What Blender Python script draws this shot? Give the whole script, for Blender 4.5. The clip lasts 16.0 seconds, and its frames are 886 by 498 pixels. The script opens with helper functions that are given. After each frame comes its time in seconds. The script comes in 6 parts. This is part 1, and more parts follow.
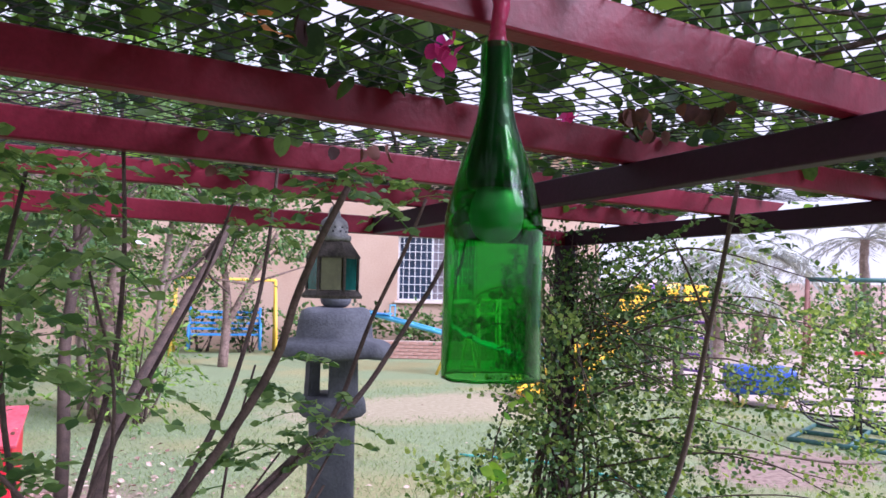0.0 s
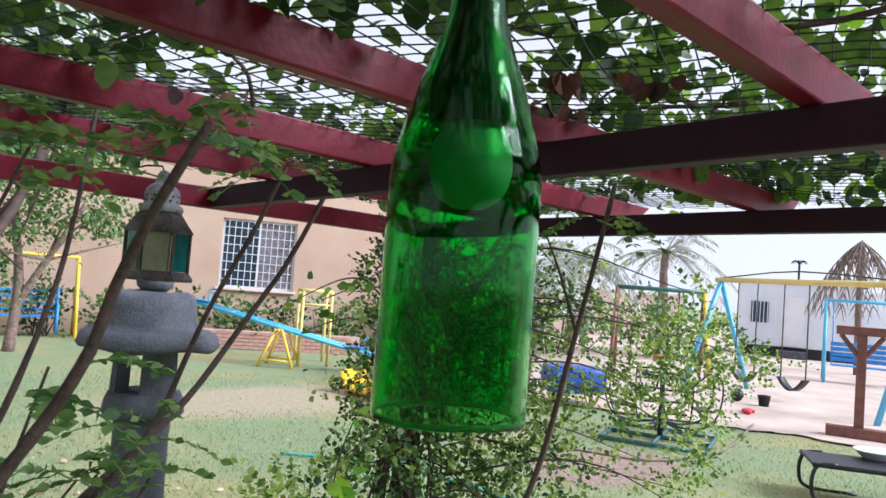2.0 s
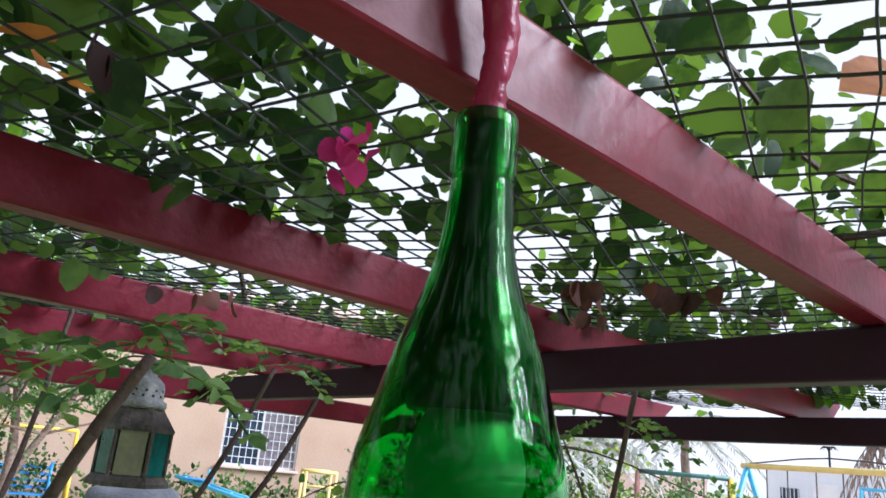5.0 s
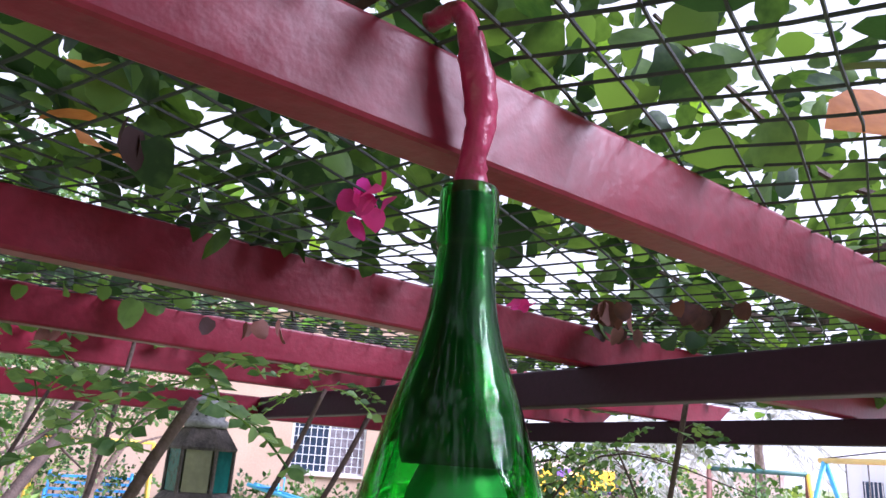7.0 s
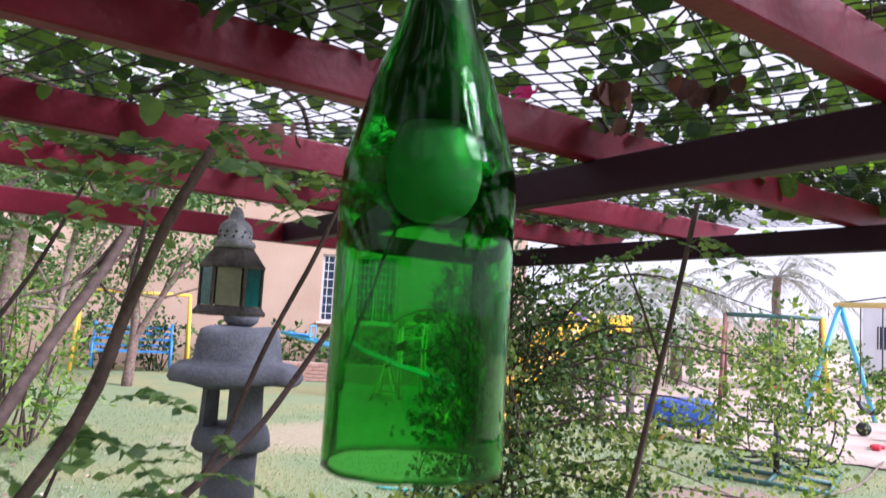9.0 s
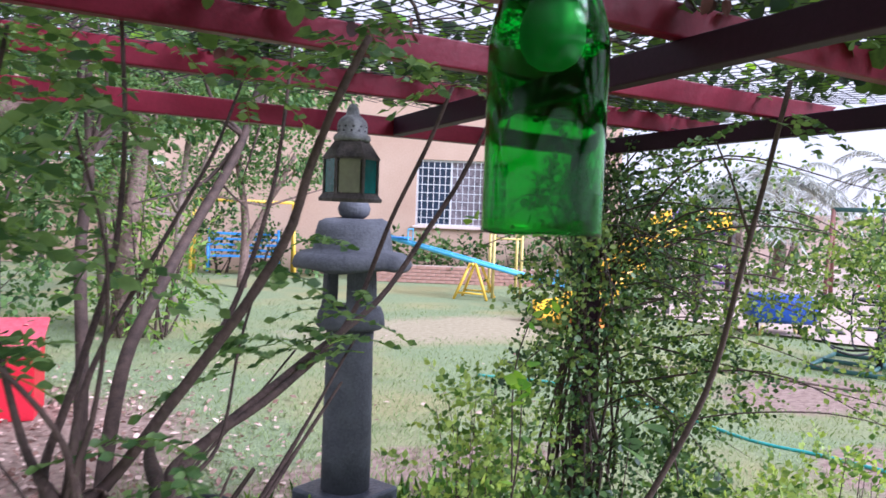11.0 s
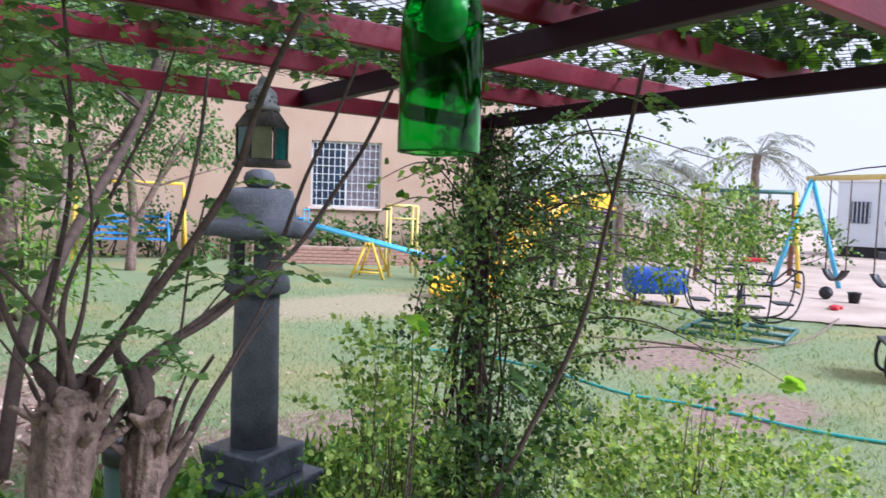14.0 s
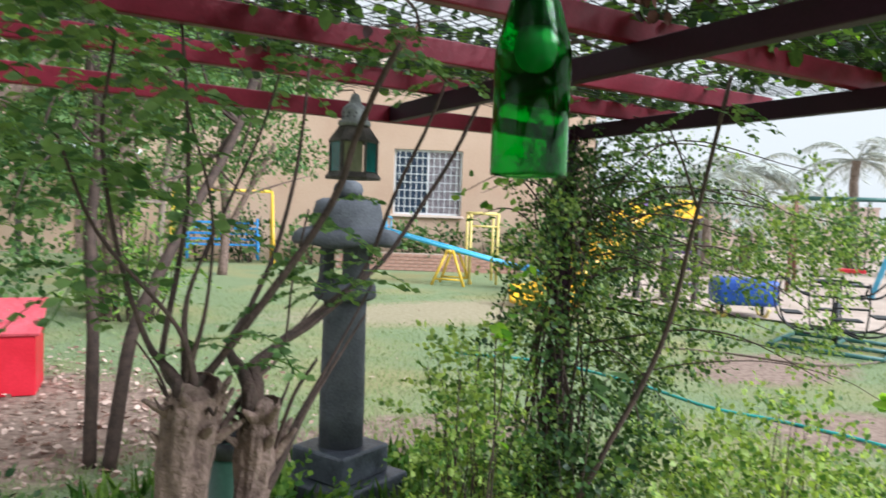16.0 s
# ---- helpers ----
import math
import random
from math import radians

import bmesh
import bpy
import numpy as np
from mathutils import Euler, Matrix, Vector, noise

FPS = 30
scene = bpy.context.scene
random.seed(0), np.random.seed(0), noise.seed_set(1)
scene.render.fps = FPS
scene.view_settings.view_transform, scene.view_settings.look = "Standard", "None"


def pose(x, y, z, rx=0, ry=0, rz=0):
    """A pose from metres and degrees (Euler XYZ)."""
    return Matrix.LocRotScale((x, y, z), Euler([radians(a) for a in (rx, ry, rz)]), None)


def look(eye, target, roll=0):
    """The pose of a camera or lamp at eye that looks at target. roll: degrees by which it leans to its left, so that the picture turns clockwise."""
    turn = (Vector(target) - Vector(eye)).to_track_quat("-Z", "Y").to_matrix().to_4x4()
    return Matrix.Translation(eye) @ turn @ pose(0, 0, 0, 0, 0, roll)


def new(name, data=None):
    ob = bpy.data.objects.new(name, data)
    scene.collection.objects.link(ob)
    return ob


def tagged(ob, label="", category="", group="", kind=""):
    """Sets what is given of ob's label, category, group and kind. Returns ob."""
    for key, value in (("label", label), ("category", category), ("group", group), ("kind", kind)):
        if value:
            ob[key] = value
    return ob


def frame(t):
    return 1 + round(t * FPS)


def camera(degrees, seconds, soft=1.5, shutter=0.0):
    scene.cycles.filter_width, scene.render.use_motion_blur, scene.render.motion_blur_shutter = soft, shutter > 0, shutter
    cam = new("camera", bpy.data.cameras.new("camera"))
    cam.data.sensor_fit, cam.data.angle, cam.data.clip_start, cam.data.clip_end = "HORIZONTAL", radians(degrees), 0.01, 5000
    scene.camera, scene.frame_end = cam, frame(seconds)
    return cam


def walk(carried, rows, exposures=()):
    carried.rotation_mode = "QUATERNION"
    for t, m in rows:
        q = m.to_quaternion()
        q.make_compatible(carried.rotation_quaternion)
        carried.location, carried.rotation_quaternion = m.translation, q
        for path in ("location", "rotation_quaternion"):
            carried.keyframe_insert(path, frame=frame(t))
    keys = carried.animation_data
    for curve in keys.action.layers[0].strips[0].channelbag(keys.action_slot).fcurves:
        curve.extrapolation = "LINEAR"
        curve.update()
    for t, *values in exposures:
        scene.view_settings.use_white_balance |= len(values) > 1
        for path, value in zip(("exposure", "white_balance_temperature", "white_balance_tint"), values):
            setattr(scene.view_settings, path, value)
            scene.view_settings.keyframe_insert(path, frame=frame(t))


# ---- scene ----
cam = camera(62.5, 16.0, shutter=0.5)
PATH = [
    (0, (0.155, 0.191, 1.759), (1.162, 1.916, 1.862), 1.4),
    (0.5, (0.103, 0.196, 1.76), (1.196, 1.868, 1.854), 2.2),
    (1, (0.109, 0.276, 1.748), (1.327, 1.859, 1.849), 3.1),
    (1.5, (0.189, 0.426, 1.737), (1.515, 1.919, 1.854), 4.0),
    (2, (0.237, 0.481, 1.751), (1.619, 1.922, 1.858), 4.4),
    (2.5, (0.284, 0.512, 1.738), (1.668, 1.954, 1.813), 4.6),
    (3, (0.313, 0.54, 1.738), (1.681, 1.997, 1.825), 4.5),
    (3.5, (0.323, 0.54, 1.739), (1.665, 2.017, 1.88), 4.5),
    (4, (0.331, 0.54, 1.786), (1.648, 2.024, 2.037), 5.0),
    (4.5, (0.346, 0.547, 1.822), (1.643, 2.015, 2.224), 5.2),
    (5, (0.339, 0.576, 1.839), (1.615, 2.009, 2.404), 5.5),
    (7.5, (0.338, 0.513, 1.867), (1.471, 2.074, 2.396), 3.4),
    (8, (0.362, 0.518, 1.823), (1.501, 2.106, 2.246), 3.2),
    (8.5, (0.37, 0.508, 1.794), (1.524, 2.114, 2.09), 3.6),
    (9, (0.346, 0.476, 1.753), (1.515, 2.09, 1.928), 3.4),
    (9.5, (0.302, 0.436, 1.735), (1.453, 2.069, 1.82), 3.2),
    (10, (0.286, 0.4, 1.723), (1.384, 2.072, 1.723), 2.8),
    (12.5, (0.045, 0.183, 1.618), (0.92, 1.977, 1.486), 2.1),
    (13, (0.026, 0.15, 1.614), (1.018, 1.882, 1.502), 2.3),
    (13.5, (0.033, 0.118, 1.605), (1.152, 1.772, 1.495), 2.2),
    (14, (0.031, 0.082, 1.603), (1.242, 1.668, 1.475), 2.1),
    (14.5, (0.022, 0.071, 1.595), (1.274, 1.623, 1.438), 2.1),
    (15, (0.036, 0.066, 1.581), (1.267, 1.632, 1.41), 2.1),
    (15.5, (0.008, 0.059, 1.586), (1.167, 1.68, 1.421), 2.1),
    (16, (-0.025, 0.029, 1.619), (1.006, 1.739, 1.502), 2.2),
]
EXPOSURES = [(0.0, 0.93, 5350, 31), (1.5, 0.8, 5450, 18), (3.5, 0.82, 5650, 6), (4.5, 0.98, 5650, 9), (5.0, 1.0, 5450, 12), (7.5, 1.49, 5350, 28), (8.5, 1.1, 5500, 24), (9.0, 1.0, 5600, 25), (10.0, 0.9, 5450, 28), (12.5, 0.99, 5250, 16), (13.5, 0.86, 5300, 19), (14.5, 0.73, 5450, 10), (16.0, 0.74, 5700, 4)]
walk(cam, [(t, look(eye, target, roll)) for t, eye, target, roll in PATH], EXPOSURES)

# ---- world, sun, exposure ----
world = bpy.data.worlds.new("overcast_sky")
scene.world = world
world.use_nodes = True
wn = world.node_tree
wn.nodes.clear()
sky = wn.nodes.new("ShaderNodeTexSky")
sky.sky_type = "NISHITA"
sky.sun_disc = False
sky.sun_elevation = radians(34)
sky.sun_rotation = radians(144)
sky.dust_density = 1.0
sky.air_density = 1.0
soft_sky = wn.nodes.new("ShaderNodeHueSaturation")
soft_sky.inputs["Saturation"].default_value = 0.06
bg = wn.nodes.new("ShaderNodeBackground")
bg.inputs["Strength"].default_value = 0.093
wout = wn.nodes.new("ShaderNodeOutputWorld")
wn.links.new(sky.outputs[0], soft_sky.inputs["Color"])
haze = wn.nodes.new("ShaderNodeMix")
haze.data_type = "RGBA"
haze.inputs["Factor"].default_value = 0.72
haze.inputs["B"].default_value = (6.7, 6.4, 6.25, 1)
wn.links.new(soft_sky.outputs[0], haze.inputs["A"])
wn.links.new(haze.outputs["Result"], bg.inputs["Color"])
wn.links.new(bg.outputs[0], wout.inputs["Surface"])

sun = new("sun", bpy.data.lights.new("sun", "SUN"))
sun.data.energy = 3.6
sun.data.angle = radians(28)
sun.data.color = (1.0, 0.97, 0.94)
sun.matrix_world = look((4, -5.5, 4.6), (0, 0, 0))


# ---- materials ----
def nodes_of(name):
    m = bpy.data.materials.new(name)
    m.use_nodes = True
    t = m.node_tree
    return m, t, t.nodes["Principled BSDF"]


def mat(name, dark, light, rough=0.6, scale=6.0, fine=60.0, bump=0.15, metal=0.0, spread=0.0, spec=0.5, detail=6.0):
    """Two-scale mottled paint: dark and light are the ends of its colour, spread varies it from piece to piece."""
    m, t, p = nodes_of(name)
    n, lk = t.nodes, t.links
    tc = n.new("ShaderNodeTexCoord")
    a = n.new("ShaderNodeTexNoise")
    a.inputs["Scale"].default_value, a.inputs["Detail"].default_value = scale, detail
    b = n.new("ShaderNodeTexNoise")
    b.inputs["Scale"].default_value, b.inputs["Detail"].default_value = fine, 3.0
    lk.new(tc.outputs["Object"], a.inputs["Vector"])
    lk.new(tc.outputs["Object"], b.inputs["Vector"])
    add = n.new("ShaderNodeMath")
    add.operation = "ADD"
    half = n.new("ShaderNodeMath")
    half.operation = "MULTIPLY"
    half.inputs[1].default_value = 0.5
    lk.new(b.outputs["Fac"], half.inputs[0])
    lk.new(a.outputs["Fac"], add.inputs[0])
    lk.new(half.outputs[0], add.inputs[1])
    last = add.outputs[0]
    if spread:
        g = n.new("ShaderNodeNewGeometry")
        s = n.new("ShaderNodeMath")
        s.operation = "MULTIPLY_ADD"
        s.inputs[1].default_value, s.inputs[2].default_value = spread, -spread / 2
        lk.new(g.outputs["Random Per Island"], s.inputs[0])
        plus = n.new("ShaderNodeMath")
        plus.operation = "ADD"
        lk.new(last, plus.inputs[0])
        lk.new(s.outputs[0], plus.inputs[1])
        last = plus.outputs[0]
    r = n.new("ShaderNodeMapRange")
    r.inputs["From Min"].default_value, r.inputs["From Max"].default_value = 0.5, 1.0
    lk.new(last, r.inputs["Value"])
    mix = n.new("ShaderNodeMix")
    mix.data_type = "RGBA"
    mix.inputs["A"].default_value, mix.inputs["B"].default_value = (*dark, 1), (*light, 1)
    lk.new(r.outputs[0], mix.inputs["Factor"])
    lk.new(mix.outputs["Result"], p.inputs["Base Color"])
    p.inputs["Roughness"].default_value = rough
    p.inputs["Metallic"].default_value = metal
    p.inputs["Specular IOR Level"].default_value = spec
    if bump:
        bp = n.new("ShaderNodeBump")
        bp.inputs["Strength"].default_value = bump
        bp.inputs["Distance"].default_value = 0.01
        lk.new(b.outputs["Fac"], bp.inputs["Height"])
        lk.new(bp.outputs[0], p.inputs["Normal"])
    return m


def leaf_mat(name, dark, light, rough=0.55, through_light=0.35, spread=0.7):
    """A leaf: colour from leaf to leaf, and some light let through it."""
    m = mat(name, dark, light, rough, 9.0, 80.0, 0.1, spread=spread, spec=0.35)
    t = m.node_tree
    p = t.nodes["Principled BSDF"]
    out = t.nodes["Material Output"]
    tr = t.nodes.new("ShaderNodeBsdfTranslucent")
    source = p.inputs["Base Color"].links[0].from_socket
    gain = t.nodes.new("ShaderNodeMix")
    gain.data_type, gain.blend_type = "RGBA", "MULTIPLY"
    gain.inputs["Factor"].default_value = 1.0
    gain.inputs["B"].default_value = (1.5, 1.45, 0.6, 1)
    t.links.new(source, gain.inputs["A"])
    t.links.new(gain.outputs["Result"], tr.inputs["Color"])
    mx = t.nodes.new("ShaderNodeMixShader")
    mx.inputs[0].default_value = through_light
    t.links.new(p.outputs[0], mx.inputs[1])
    t.links.new(tr.outputs[0], mx.inputs[2])
    t.links.new(mx.outputs[0], out.inputs["Surface"])
    return m


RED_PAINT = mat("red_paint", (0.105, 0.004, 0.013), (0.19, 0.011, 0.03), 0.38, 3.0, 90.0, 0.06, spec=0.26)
# beams and posts: red paint darkened to carry the shade on them
SHADED_RED_PAINT = mat("shaded_red_paint", (0.018, 0.003, 0.012), (0.036, 0.007, 0.024), 0.55, 3.0, 90.0, 0.06, spec=0.3)
BARK = mat("bark", (0.09, 0.056, 0.046), (0.31, 0.21, 0.175), 0.9, 22.0, 110.0, 0.8)
TWIG = mat("twig_bark", (0.035, 0.021, 0.017), (0.1, 0.062, 0.05), 0.8, 20.0, 120.0, 0.4)
SHOOT_BARK = mat("shoot_bark", (0.028, 0.016, 0.013), (0.09, 0.055, 0.044), 0.85, 18.0, 110.0, 0.5)
PALE_BARK = mat("pale_bark", (0.13, 0.095, 0.075), (0.3, 0.23, 0.19), 0.85, 10.0, 60.0, 0.6)
STONE = mat("painted_concrete", (0.05, 0.053, 0.066), (0.125, 0.13, 0.15), 0.75, 7.0, 70.0, 0.45)
PLINTH = mat("dark_plinth_paint", (0.026, 0.03, 0.043), (0.12, 0.13, 0.165), 0.4, 9.0, 60.0, 0.4)
RUST = mat("rusted_lantern_metal", (0.035, 0.03, 0.028), (0.12, 0.1, 0.09), 0.6, 30.0, 120.0, 0.3, 0.5)
PALE_TIN = mat("pale_weathered_tin", (0.12, 0.12, 0.13), (0.3, 0.3, 0.3), 0.6, 40.0, 120.0, 0.3, 0.3)
AMBER_PANE = mat("amber_pane", (0.12, 0.12, 0.07), (0.2, 0.2, 0.11), 0.2, 9.0, 60.0, 0.1)
TEAL_PANE = mat("teal_pane", (0.005, 0.06, 0.06), (0.015, 0.13, 0.12), 0.15, 9.0, 60.0, 0.1)
RED_BOX = mat("bright_red_paint", (0.5, 0.006, 0.02), (0.68, 0.02, 0.045), 0.45, 5.0, 60.0, 0.12)
PINK_TOP = mat("faded_red_paint", (0.58, 0.05, 0.08), (0.78, 0.16, 0.2), 0.5, 6.0, 40.0, 0.15)
BLACK = mat("black_metal", (0.012, 0.012, 0.014), (0.04, 0.04, 0.045), 0.45, 20.0, 80.0, 0.1, 0.4)
BLUE = mat("blue_paint", (0.03, 0.2, 0.55), (0.07, 0.32, 0.7), 0.4, 5.0, 60.0, 0.1)
CYAN = mat("sky_blue_paint", (0.07, 0.38, 0.62), (0.14, 0.52, 0.8), 0.4, 5.0, 60.0, 0.1)
DEEP_BLUE = mat("deep_blue_plastic", (0.015, 0.05, 0.3), (0.03, 0.1, 0.45), 0.4, 5.0, 40.0, 0.08)
YELLOW = mat("yellow_paint", (0.72, 0.42, 0.03), (0.85, 0.58, 0.07), 0.45, 5.0, 60.0, 0.1)
PALE_YELLOW = mat("faded_yellow_paint", (0.6, 0.45, 0.13), (0.78, 0.62, 0.22), 0.5, 5.0, 60.0, 0.1)
SLIDE_YELLOW = mat("yellow_plastic", (0.85, 0.42, 0.01), (0.95, 0.56, 0.02), 0.35, 4.0, 40.0, 0.03)
ORANGE = mat("orange_plastic", (0.7, 0.2, 0.03), (0.85, 0.3, 0.06), 0.4, 4.0, 40.0, 0.05)
PURPLE = mat("purple_plastic", (0.12, 0.05, 0.3), (0.2, 0.1, 0.42), 0.4, 4.0, 40.0, 0.05)
GREEN_METAL = mat("green_metal", (0.02, 0.085, 0.075), (0.06, 0.17, 0.15), 0.5, 9.0, 60.0, 0.1)
HOUSE_WALL = mat("salmon_render", (0.5, 0.33, 0.24), (0.61, 0.44, 0.335), 0.9, 0.8, 25.0, 0.25)
HOUSE_PALE = mat("pale_pink_render", (0.68, 0.52, 0.46), (0.8, 0.65, 0.58), 0.9, 0.8, 25.0, 0.25)
WHITE = mat("white_paint", (0.68, 0.7, 0.73), (0.82, 0.83, 0.85), 0.6, 1.5, 30.0, 0.08)
SHED_WHITE = mat("shed_panel_white", (0.62, 0.68, 0.76), (0.75, 0.8, 0.86), 0.55, 1.0, 30.0, 0.05)
WINDOW_DARK = mat("window_glass", (0.02, 0.03, 0.05), (0.05, 0.08, 0.14), 0.08, 2.0, 20.0, 0.0)
CURTAIN = mat("lace_curtain", (0.12, 0.1, 0.12), (0.35, 0.3, 0.33), 0.8, 12.0, 50.0, 0.2)
BRICK_RED = mat("red_brick", (0.38, 0.19, 0.14), (0.54, 0.33, 0.27), 0.9, 9.0, 60.0, 0.4)
RED_BROWN = mat("red_brown_timber", (0.11, 0.04, 0.03), (0.24, 0.1, 0.075), 0.7, 8.0, 60.0, 0.3)
SAND = mat("sand", (0.42, 0.32, 0.26), (0.62, 0.5, 0.43), 0.95, 1.2, 40.0, 0.5)
HOSE = mat("turquoise_hose", (0.03, 0.32, 0.3), (0.07, 0.46, 0.42), 0.45, 9.0, 60.0, 0.05)
NET = mat("black_net_cord", (0.012, 0.013, 0.014), (0.035, 0.035, 0.035), 0.7, 40.0, 120.0, 0.0)
DRY_LEAF = leaf_mat("dry_leaf", (0.035, 0.013, 0.015), (0.13, 0.045, 0.035), 0.7, 0.12, 0.9)
ORANGE_LEAF = leaf_mat("orange_leaf", (0.3, 0.09, 0.03), (0.6, 0.24, 0.08), 0.6, 0.45, 0.5)
LITTER = leaf_mat("leaf_litter", (0.22, 0.12, 0.09), (0.62, 0.45, 0.38), 0.8, 0.0, 0.9)
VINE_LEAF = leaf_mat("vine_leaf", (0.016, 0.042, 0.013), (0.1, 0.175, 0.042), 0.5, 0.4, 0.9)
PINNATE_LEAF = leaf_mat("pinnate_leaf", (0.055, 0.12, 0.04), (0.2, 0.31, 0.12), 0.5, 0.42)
# green of young shoots, also painted sunlight on some vine leaves
BRIGHT_LEAF = leaf_mat("young_and_sunlit_leaf", (0.12, 0.3, 0.02), (0.32, 0.52, 0.06), 0.5, 0.4)
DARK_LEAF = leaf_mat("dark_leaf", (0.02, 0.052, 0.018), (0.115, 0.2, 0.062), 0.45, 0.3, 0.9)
BUSH_LEAF = leaf_mat("bush_leaf", (0.05, 0.13, 0.022), (0.26, 0.4, 0.085), 0.5, 0.4, 0.85)
# climber leaves in the light: paler green stands in for the lighting
LIT_LEAF = leaf_mat("lit_green_leaf", (0.065, 0.135, 0.035), (0.33, 0.43, 0.14), 0.5, 0.42, 0.85)
SPRING_LEAF = leaf_mat("spring_leaf", (0.09, 0.18, 0.04), (0.42, 0.53, 0.15), 0.5, 0.42, 0.9)
FAR_LEAF = leaf_mat("far_leaf", (0.04, 0.1, 0.03), (0.16, 0.27, 0.09), 0.6, 0.3)
# palm fronds: the haze of distance is mixed into this pale grey
HAZED_PALM_LEAF = leaf_mat("hazed_palm_leaf", (0.42, 0.44, 0.42), (0.6, 0.62, 0.6), 0.6, 0.08)
BRACT = leaf_mat("magenta_bract", (0.4, 0.015, 0.2), (0.68, 0.05, 0.4), 0.6, 0.4)
GRASS = leaf_mat("grass_blade", (0.19, 0.26, 0.115), (0.32, 0.385, 0.19), 0.7, 0.25, 0.5)
TAPE = mat("red_tape", (0.22, 0.01, 0.045), (0.42, 0.03, 0.1), 0.3, 30.0, 90.0, 0.25)
BULB = mat("frosted_bulb", (0.24, 0.26, 0.36), (0.3, 0.32, 0.42), 0.35, 4.0, 40.0, 0.0)
SOCKET = mat("black_socket", (0.004, 0.005, 0.009), (0.014, 0.015, 0.022), 0.4, 30.0, 90.0, 0.05)


def make_glass():
    m, t, p = nodes_of("green_bottle_glass")
    p.inputs["Base Color"].default_value = (0.11, 0.6, 0.1, 1)
    p.inputs["Transmission Weight"].default_value = 1.0
    p.inputs["Roughness"].default_value = 0.028
    p.inputs["IOR"].default_value = 1.28
    tc = t.nodes.new("ShaderNodeTexCoord")
    mp = t.nodes.new("ShaderNodeMapping")
    mp.inputs["Scale"].default_value = (40, 40, 9)
    nz = t.nodes.new("ShaderNodeTexNoise")
    nz.inputs["Scale"].default_value, nz.inputs["Detail"].default_value = 1.0, 1.0
    bp = t.nodes.new("ShaderNodeBump")
    bp.inputs["Strength"].default_value, bp.inputs["Distance"].default_value = 0.07, 0.01
    t.links.new(tc.outputs["Object"], mp.inputs["Vector"])
    t.links.new(mp.outputs[0], nz.inputs["Vector"])
    t.links.new(nz.outputs["Fac"], bp.inputs["Height"])
    t.links.new(bp.outputs[0], p.inputs["Normal"])
    return m


GLASS = make_glass()


def make_ground():
    """Lawn with worn sandy patches and a strip of bare soil."""
    m, t, p = nodes_of("lawn_and_soil")
    n, lk = t.nodes, t.links
    tc = n.new("ShaderNodeTexCoord")

    def noise_node(scale, detail=6.0):
        a = n.new("ShaderNodeTexNoise")
        a.inputs["Scale"].default_value, a.inputs["Detail"].default_value = scale, detail
        lk.new(tc.outputs["Object"], a.inputs["Vector"])
        return a.outputs["Fac"]

    def ramp(v, lo, hi):
        r = n.new("ShaderNodeMapRange")
        r.inputs["From Min"].default_value, r.inputs["From Max"].default_value = lo, hi
        lk.new(v, r.inputs["Value"])
        return r.outputs[0]

    def blend(f, a, b):
        x = n.new("ShaderNodeMix")
        x.data_type = "RGBA"
        lk.new(f, x.inputs["Factor"])
        for sock, v in (("A", a), ("B", b)):
            if isinstance(v, tuple):
                x.inputs[sock].default_value = (*v, 1)
            else:
                lk.new(v, x.inputs[sock])
        return x.outputs["Result"]

    def spot(x, y, rx, ry):
        mp = n.new("ShaderNodeMapping")
        mp.inputs["Location"].default_value = (-x / rx, -y / ry, 0)
        mp.inputs["Scale"].default_value = (1 / rx, 1 / ry, 0)
        lk.new(tc.outputs["Object"], mp.inputs["Vector"])
        ln = n.new("ShaderNodeVectorMath")
        ln.operation = "LENGTH"
        lk.new(mp.outputs[0], ln.inputs[0])
        return ramp(ln.outputs["Value"], 1.25, 0.55)

    def math_(op, a, b):
        x = n.new("ShaderNodeMath")
        x.operation = op
        for i, v in enumerate((a, b)):
            if isinstance(v, float):
                x.inputs[i].default_value = v
            else:
                lk.new(v, x.inputs[i])
        return x.outputs[0]

    grass = blend(ramp(noise_node(60.0), 0.35, 0.65), (0.18, 0.23, 0.12), (0.32, 0.38, 0.21))
    worn = blend(ramp(noise_node(26.0), 0.35, 0.7), (0.3, 0.27, 0.14), (0.38, 0.38, 0.18))
    soil = blend(ramp(noise_node(18.0), 0.3, 0.7), (0.23, 0.155, 0.125), (0.42, 0.31, 0.255))
    big = noise_node(0.55, 8.0)
    base = blend(ramp(big, 0.46, 0.62), grass, worn)
    dry_turf = blend(ramp(noise_node(14.0), 0.3, 0.7), (0.35, 0.3, 0.19), (0.46, 0.39, 0.27))
    turf_edge = math_("ADD", spot(5.4, 9.0, 2.8, 1.2), math_("MULTIPLY", noise_node(4.0), 0.9))
    base = blend(ramp(turf_edge, 0.75, 1.25), base, dry_turf)
    patches = spot(0.0, 5.6, 1.3, 1.5)
    for args in ((-2.0, 7.5, 2.2, 2.0), (6.6, 4.6, 1.2, 0.7), (2.2, 4.2, 1.2, 0.5), (5.2, 3.0, 0.8, 0.5)):
        patches = math_("MAXIMUM", patches, spot(*args))
    edge = math_("ADD", patches, math_("MULTIPLY", noise_node(5.0), 0.9))
    col = blend(ramp(edge, 0.75, 1.15), base, soil)
    lk.new(col, p.inputs["Base Color"])
    p.inputs["Roughness"].default_value = 0.95
    p.inputs["Specular IOR Level"].default_value = 0.2
    bp = n.new("ShaderNodeBump")
